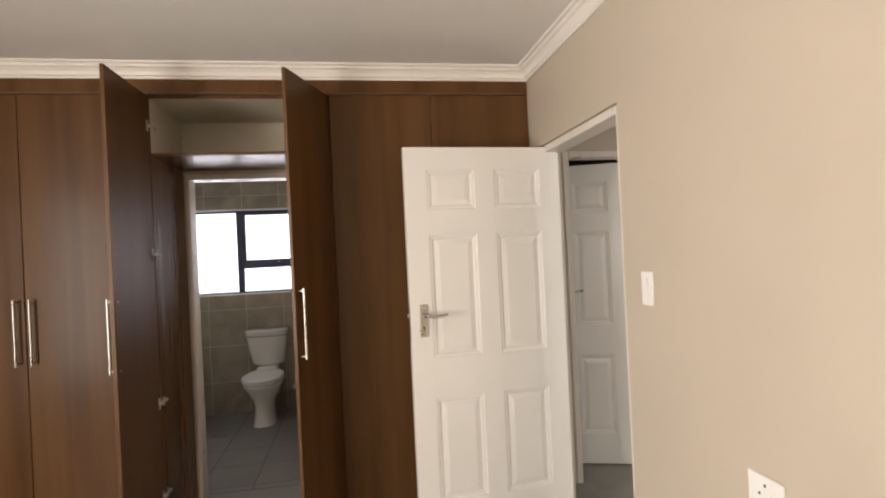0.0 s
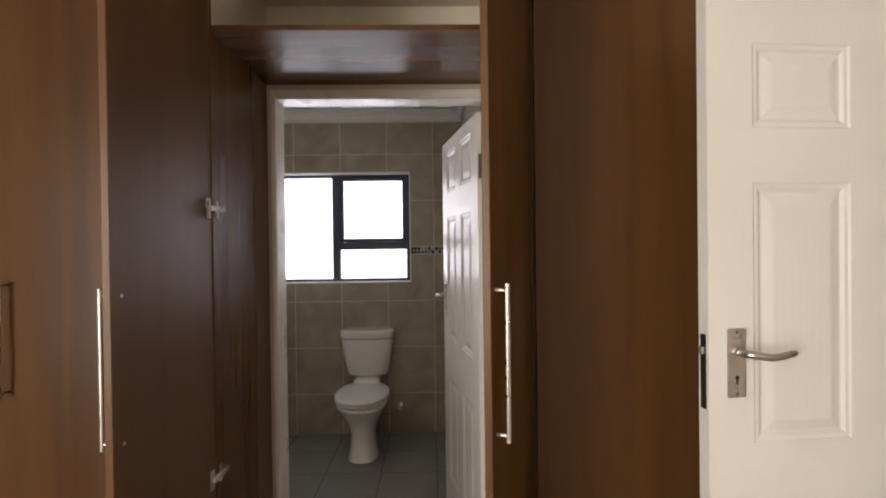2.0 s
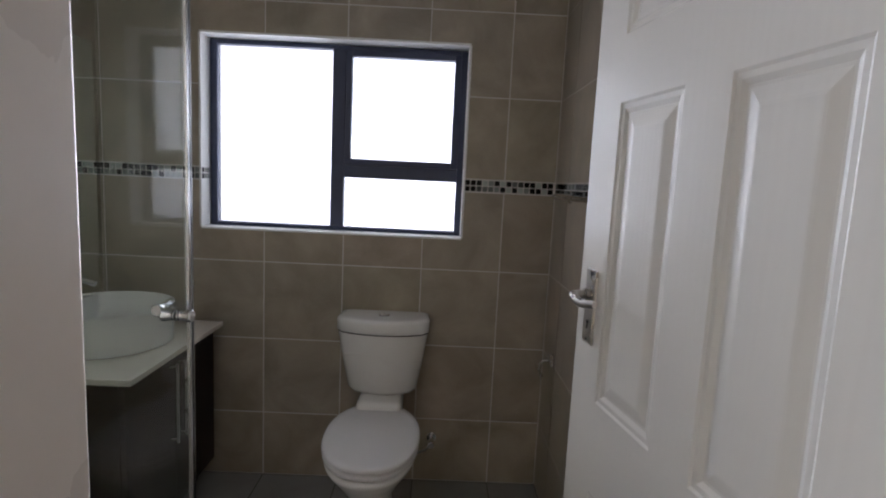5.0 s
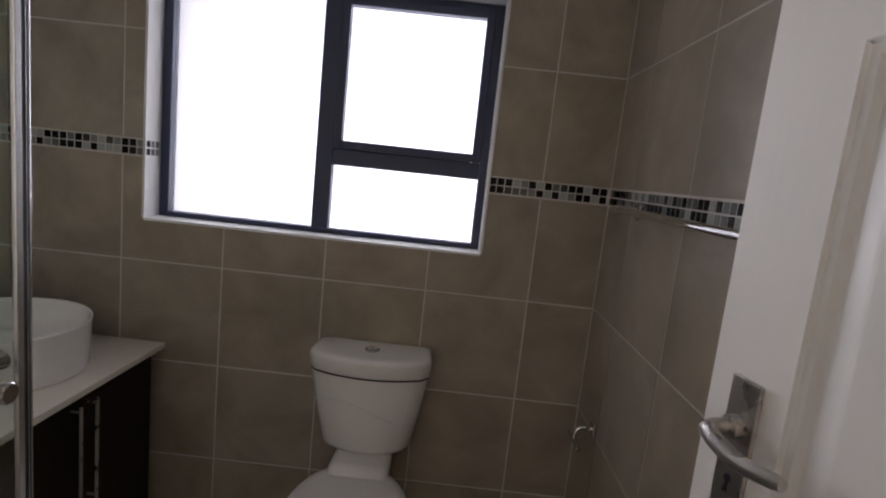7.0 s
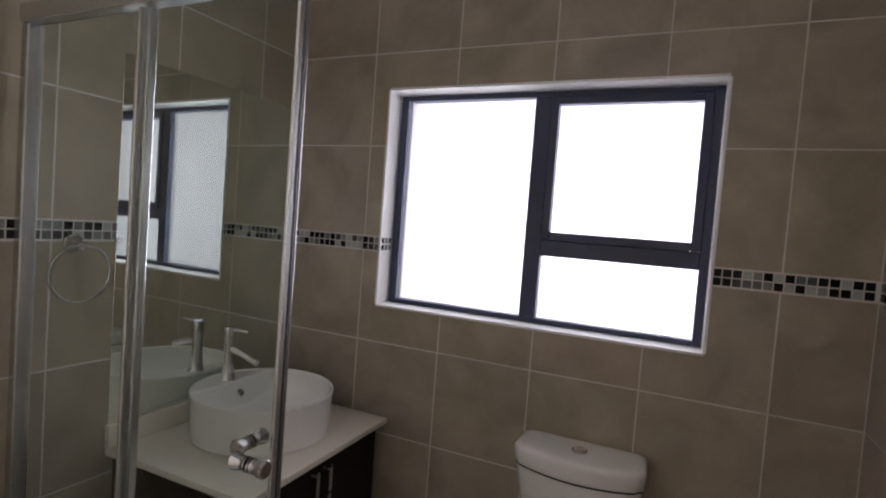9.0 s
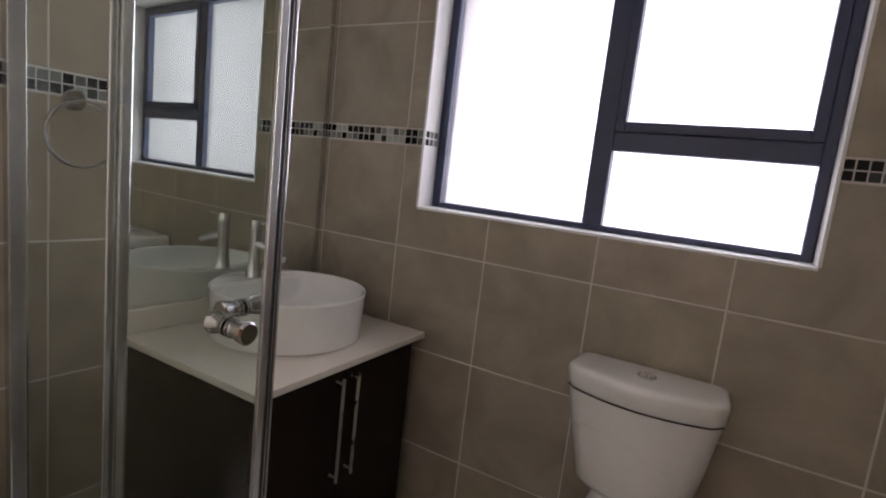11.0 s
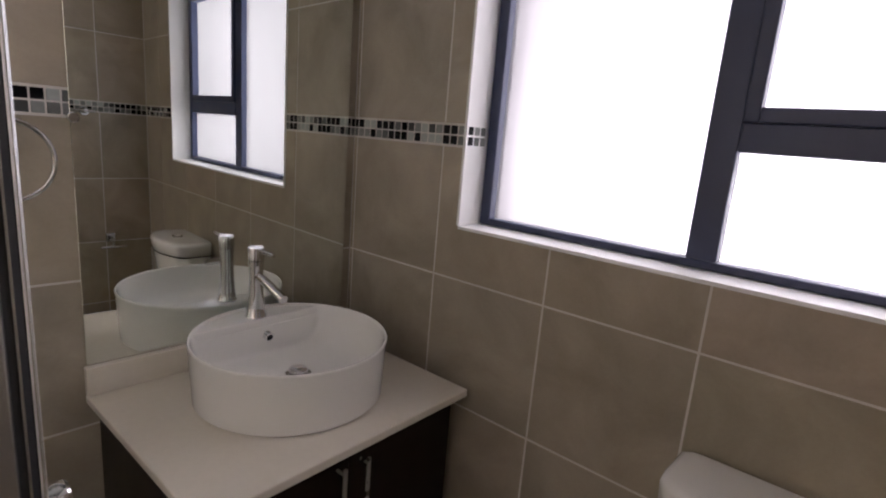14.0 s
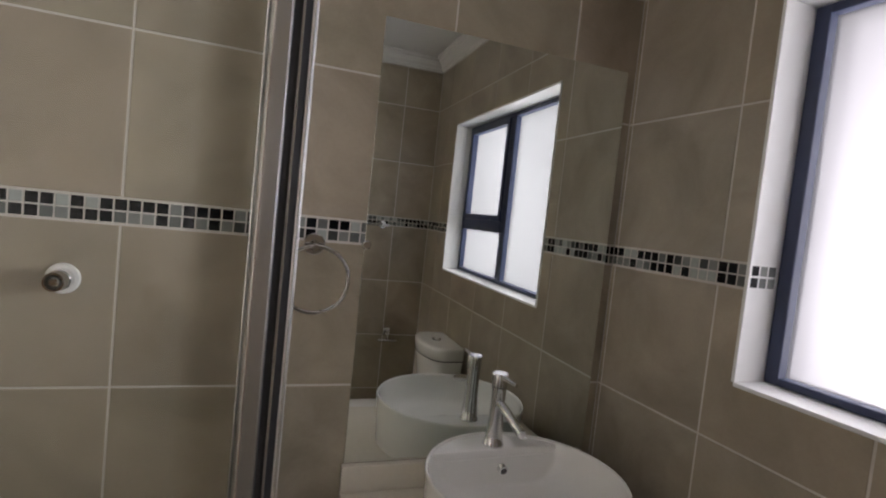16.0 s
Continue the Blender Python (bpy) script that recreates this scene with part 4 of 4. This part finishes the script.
for d in (-1, 1):
    knob(s1, (SX - 0.078, SY - 0.009 + d * 0.003, 1.045), (0, d, 0))
    knob(s2, (SX - 0.011 + d * 0.003, SY - 0.078, 1.045), (d, 0, 0))
for x in (-1.66, -1.44):
    part("roller", rod(bmesh.new(), (x, SY - 0.03, SZ - 0.02), (x, SY - 0.019, SZ - 0.02), 0.018, 20, bevel=0.002), STEEL, s1, smooth=40)
for y in (4.2, 4.45):
    part("roller", rod(bmesh.new(), (SX - 0.032, y, SZ - 0.02), (SX - 0.021, y, SZ - 0.02), 0.018, 20, bevel=0.002), STEEL, s2, smooth=40)
# shower valve
sv = thing("shower_valve", pose(XL, 4.2, 1.24), "chrome shower stop tap on the tiled wall", "tap")
VY = 4.216
part("flange", rod(bmesh.new(), (XL, VY, 1.24), (XL + 0.008, VY, 1.24), 0.032, 28, bevel=0.003), SWITCH_PLASTIC, sv, "white flange", smooth=40)
part("handle", loft(bmesh.new(), [circle((XL + u, VY, 1.24), (1, 0, 0), r, 28) for u, r in ((0.008, 0.022), (0.03, 0.0215), (0.032, 0.0195), (0.06, 0.0195), (0.062, 0.0185), (0.062, 0.015), (0.046, 0.014))]), CHROME, sv, smooth=40)
part("recess", rod(bmesh.new(), (XL + 0.0455, VY, 1.24), (XL + 0.0475, VY, 1.24), 0.0138, 20), BLACK, sv)
part("handle_cap", rod(bmesh.new(), (XL + 0.047, VY, 1.24), (XL + 0.06, VY, 1.24), 0.0095, 20, bevel=0.002), CHROME, sv, smooth=40)

# ---- tiles ----
G = 0.0024                      # half a joint
ROWS_Z = [0.0, 0.304, 0.656, 1.008, 1.36]
ROWS_Z2 = [1.416, 1.767, 2.119, 2.36]
tile_meshes = {}


def tile_mesh(w, h, t=0.006, e=0.0012):
    key = (round(w, 4), round(h, 4), t)
    if key not in tile_meshes:
        bm = bmesh.new()
        loft(bm, [[(-w / 2 + i, -h / 2 + i, z), (w / 2 - i, -h / 2 + i, z), (w / 2 - i, h / 2 - i, z), (-w / 2 + i, h / 2 - i, z)] for i, z in ((0, -t), (0, -e), (e, 0))])
        bmesh.ops.recalc_face_normals(bm, faces=bm.faces)
        me = bpy.data.meshes.new("tile")
        bm.to_mesh(me)
        bm.free()
        tile_meshes[key] = me
    return tile_meshes[key]


def set_piece(name, mesh, mat, parent, m):
    if not mesh.materials:
        mesh.materials.append(mat)
    ob = new(name, mesh)
    ob.parent = parent
    ob.matrix_basis = m
    return ob


def lay(parent, m, u0, u1, v0, v1, mat, hole=None):
    """One tile of a grid cell in a wall's own plane, cut round a hole."""
    a, b, c, d = u0 + G, u1 - G, v0 + G, v1 - G
    cells = [(a, b, c, d)]
    if hole:
        h0, h1, k0, k1 = hole
        if a < h1 and b > h0 and c < k1 and d > k0:
            cells = []
            if c < k0:
                cells.append((a, b, c, k0))
            if d > k1:
                cells.append((a, b, k1, d))
            lo, hi = max(c, k0), min(d, k1)
            if a < h0:
                cells.append((a, h0, lo, hi))
            if b > h1:
                cells.append((h1, b, lo, hi))
            if len(cells) == 2:
                l_tile(parent, m, (a, b, c, d), (h0, h1, k0, k1), mat)
                return
    for a, b, c, d in cells:
        if b - a > 0.004 and d - c > 0.004:
            set_piece("tile", tile_mesh(b - a, d - c), mat, parent, m @ Matrix.Translation(((a + b) / 2, (c + d) / 2, 0)))


def l_tile(parent, m, cell, hole, mat, t=0.006, e=0.0012):
    """A tile notched round a corner of the window opening."""
    (a, b, c, d), (h0, h1, k0, k1) = cell, hole
    sx, sz = (1, -1)[a < h0], (1, -1)[c < k0]      # which way the tile's whole side lies from the notch
    px, pz = (h1, h0)[a < h0], (k1, k0)[c < k0]
    ox, oz = (b, a)[a < h0], (d, c)[c < k0]
    nx, nz = (a, b)[a < h0], (c, d)[c < k0]
    mx, mz = (a + b) / 2, (c + d) / 2
    bm = bmesh.new()
    rings = []
    for i, y in ((0, -t), (0, -e), (e, 0)):
        X0, Z0, XN, ZN = ox - sx * i, oz - sz * i, nx + sx * i, nz + sz * i
        XP, ZP = px + sx * i, pz + sz * i
        rings.append([(x - mx, z - mz, y) for x, z in ((X0, Z0), (X0, ZN), (XP, ZN), (XP, ZP), (XN, ZP), (XN, Z0))])
    loft(bm, rings)
    bmesh.ops.recalc_face_normals(bm, faces=bm.faces)
    me = bpy.data.meshes.new("tile")
    bm.to_mesh(me)
    bm.free()
    set_piece("tile", me, mat, parent, m @ Matrix.Translation((mx, mz, 0)))


def mosaic_band(parent, m, u0, u1, z0=1.362, skip=None):
    p, rows = 0.0262, 2
    k = int((u1 - u0) / p)
    for i in range(k + 1):
        for j in range(rows):
            a = u0 + i * p
            w = min(p, u1 - a) - 0.0028
            if w < 0.006 or (skip and a + p > skip[0] and a < skip[1]):
                continue
            set_piece("mosaic_tile", tile_mesh(round(w, 4), 0.0234, 0.005, 0.0016), MOSAIC, parent, m @ Matrix.Translation((a + w / 2 + 0.0014, z0 + 0.0131 + j * p, 0)))


def columns(a, b, line, pitch):
    """Joint lines from a to b through line."""
    k0 = math.ceil((a - line) / pitch + 1e-6)
    out = [a]
    x = line + k0 * pitch
    while x < b - 0.01:
        out.append(x)
        x += pitch
    return out + [b]


def wall_tiles(parent, m, u0, u1, line, hole=None, skip=None):
    cols = columns(u0, u1, line, 0.3505)
    for rows in (ROWS_Z, ROWS_Z2):
        for a, b in zip(cols, cols[1:]):
            for c, d in zip(rows, rows[1:]):
                lay(parent, m, a, b, c, d, TILE, hole)
    mosaic_band(parent, m, u0, u1, skip=skip)


HOLE = (WX0 - 0.002, WX1 + 0.002, WZ0 - 0.002, WZ1 + 0.002)
wall_tiles(wall_north, pose(0, Y1, 0, 90, 0, 0), XL, XR, -0.415, HOLE, (WX0, WX1))
wall_tiles(wall_west, pose(XL, 0, 0, 90, 0, 90), Y0, Y1, 4.311)
wall_tiles(wall_east, pose(XR, 0, 0, 90, 0, -90), -Y1, -Y0, -5.34)
mosaic_band(rv, chain(rv).inverted() @ pose(WX0 + 0.0035, 0, 0, 90, 0, 90), Y1 + 0.001, FY0)
cx = columns(XL, XR, -0.415, 0.3505)
cy = columns(3.74, Y1, 5.22, 0.3505)
for a, b in zip(cx, cx[1:]):
    for c0, d0 in zip(cy, cy[1:]):
        lay(floor_bath, Matrix(), a, b, c0, d0, FLOOR_TILE)

# the vanity wall stands a little out of square, with what hangs on it
WTURN = Matrix.Translation((XL, 4.66, 0)) @ pose(-0.019, 0, 0, 0, 0, -1.95) @ Matrix.Translation((-XL, -4.66, 0))
for ob in (wall_west, mr, tr, sv):
    ob.matrix_basis = WTURN @ ob.matrix_basis
up = bpy.data.objects["upstand"]
up.matrix_basis = chain(wt).inverted() @ WTURN @ chain(wt)
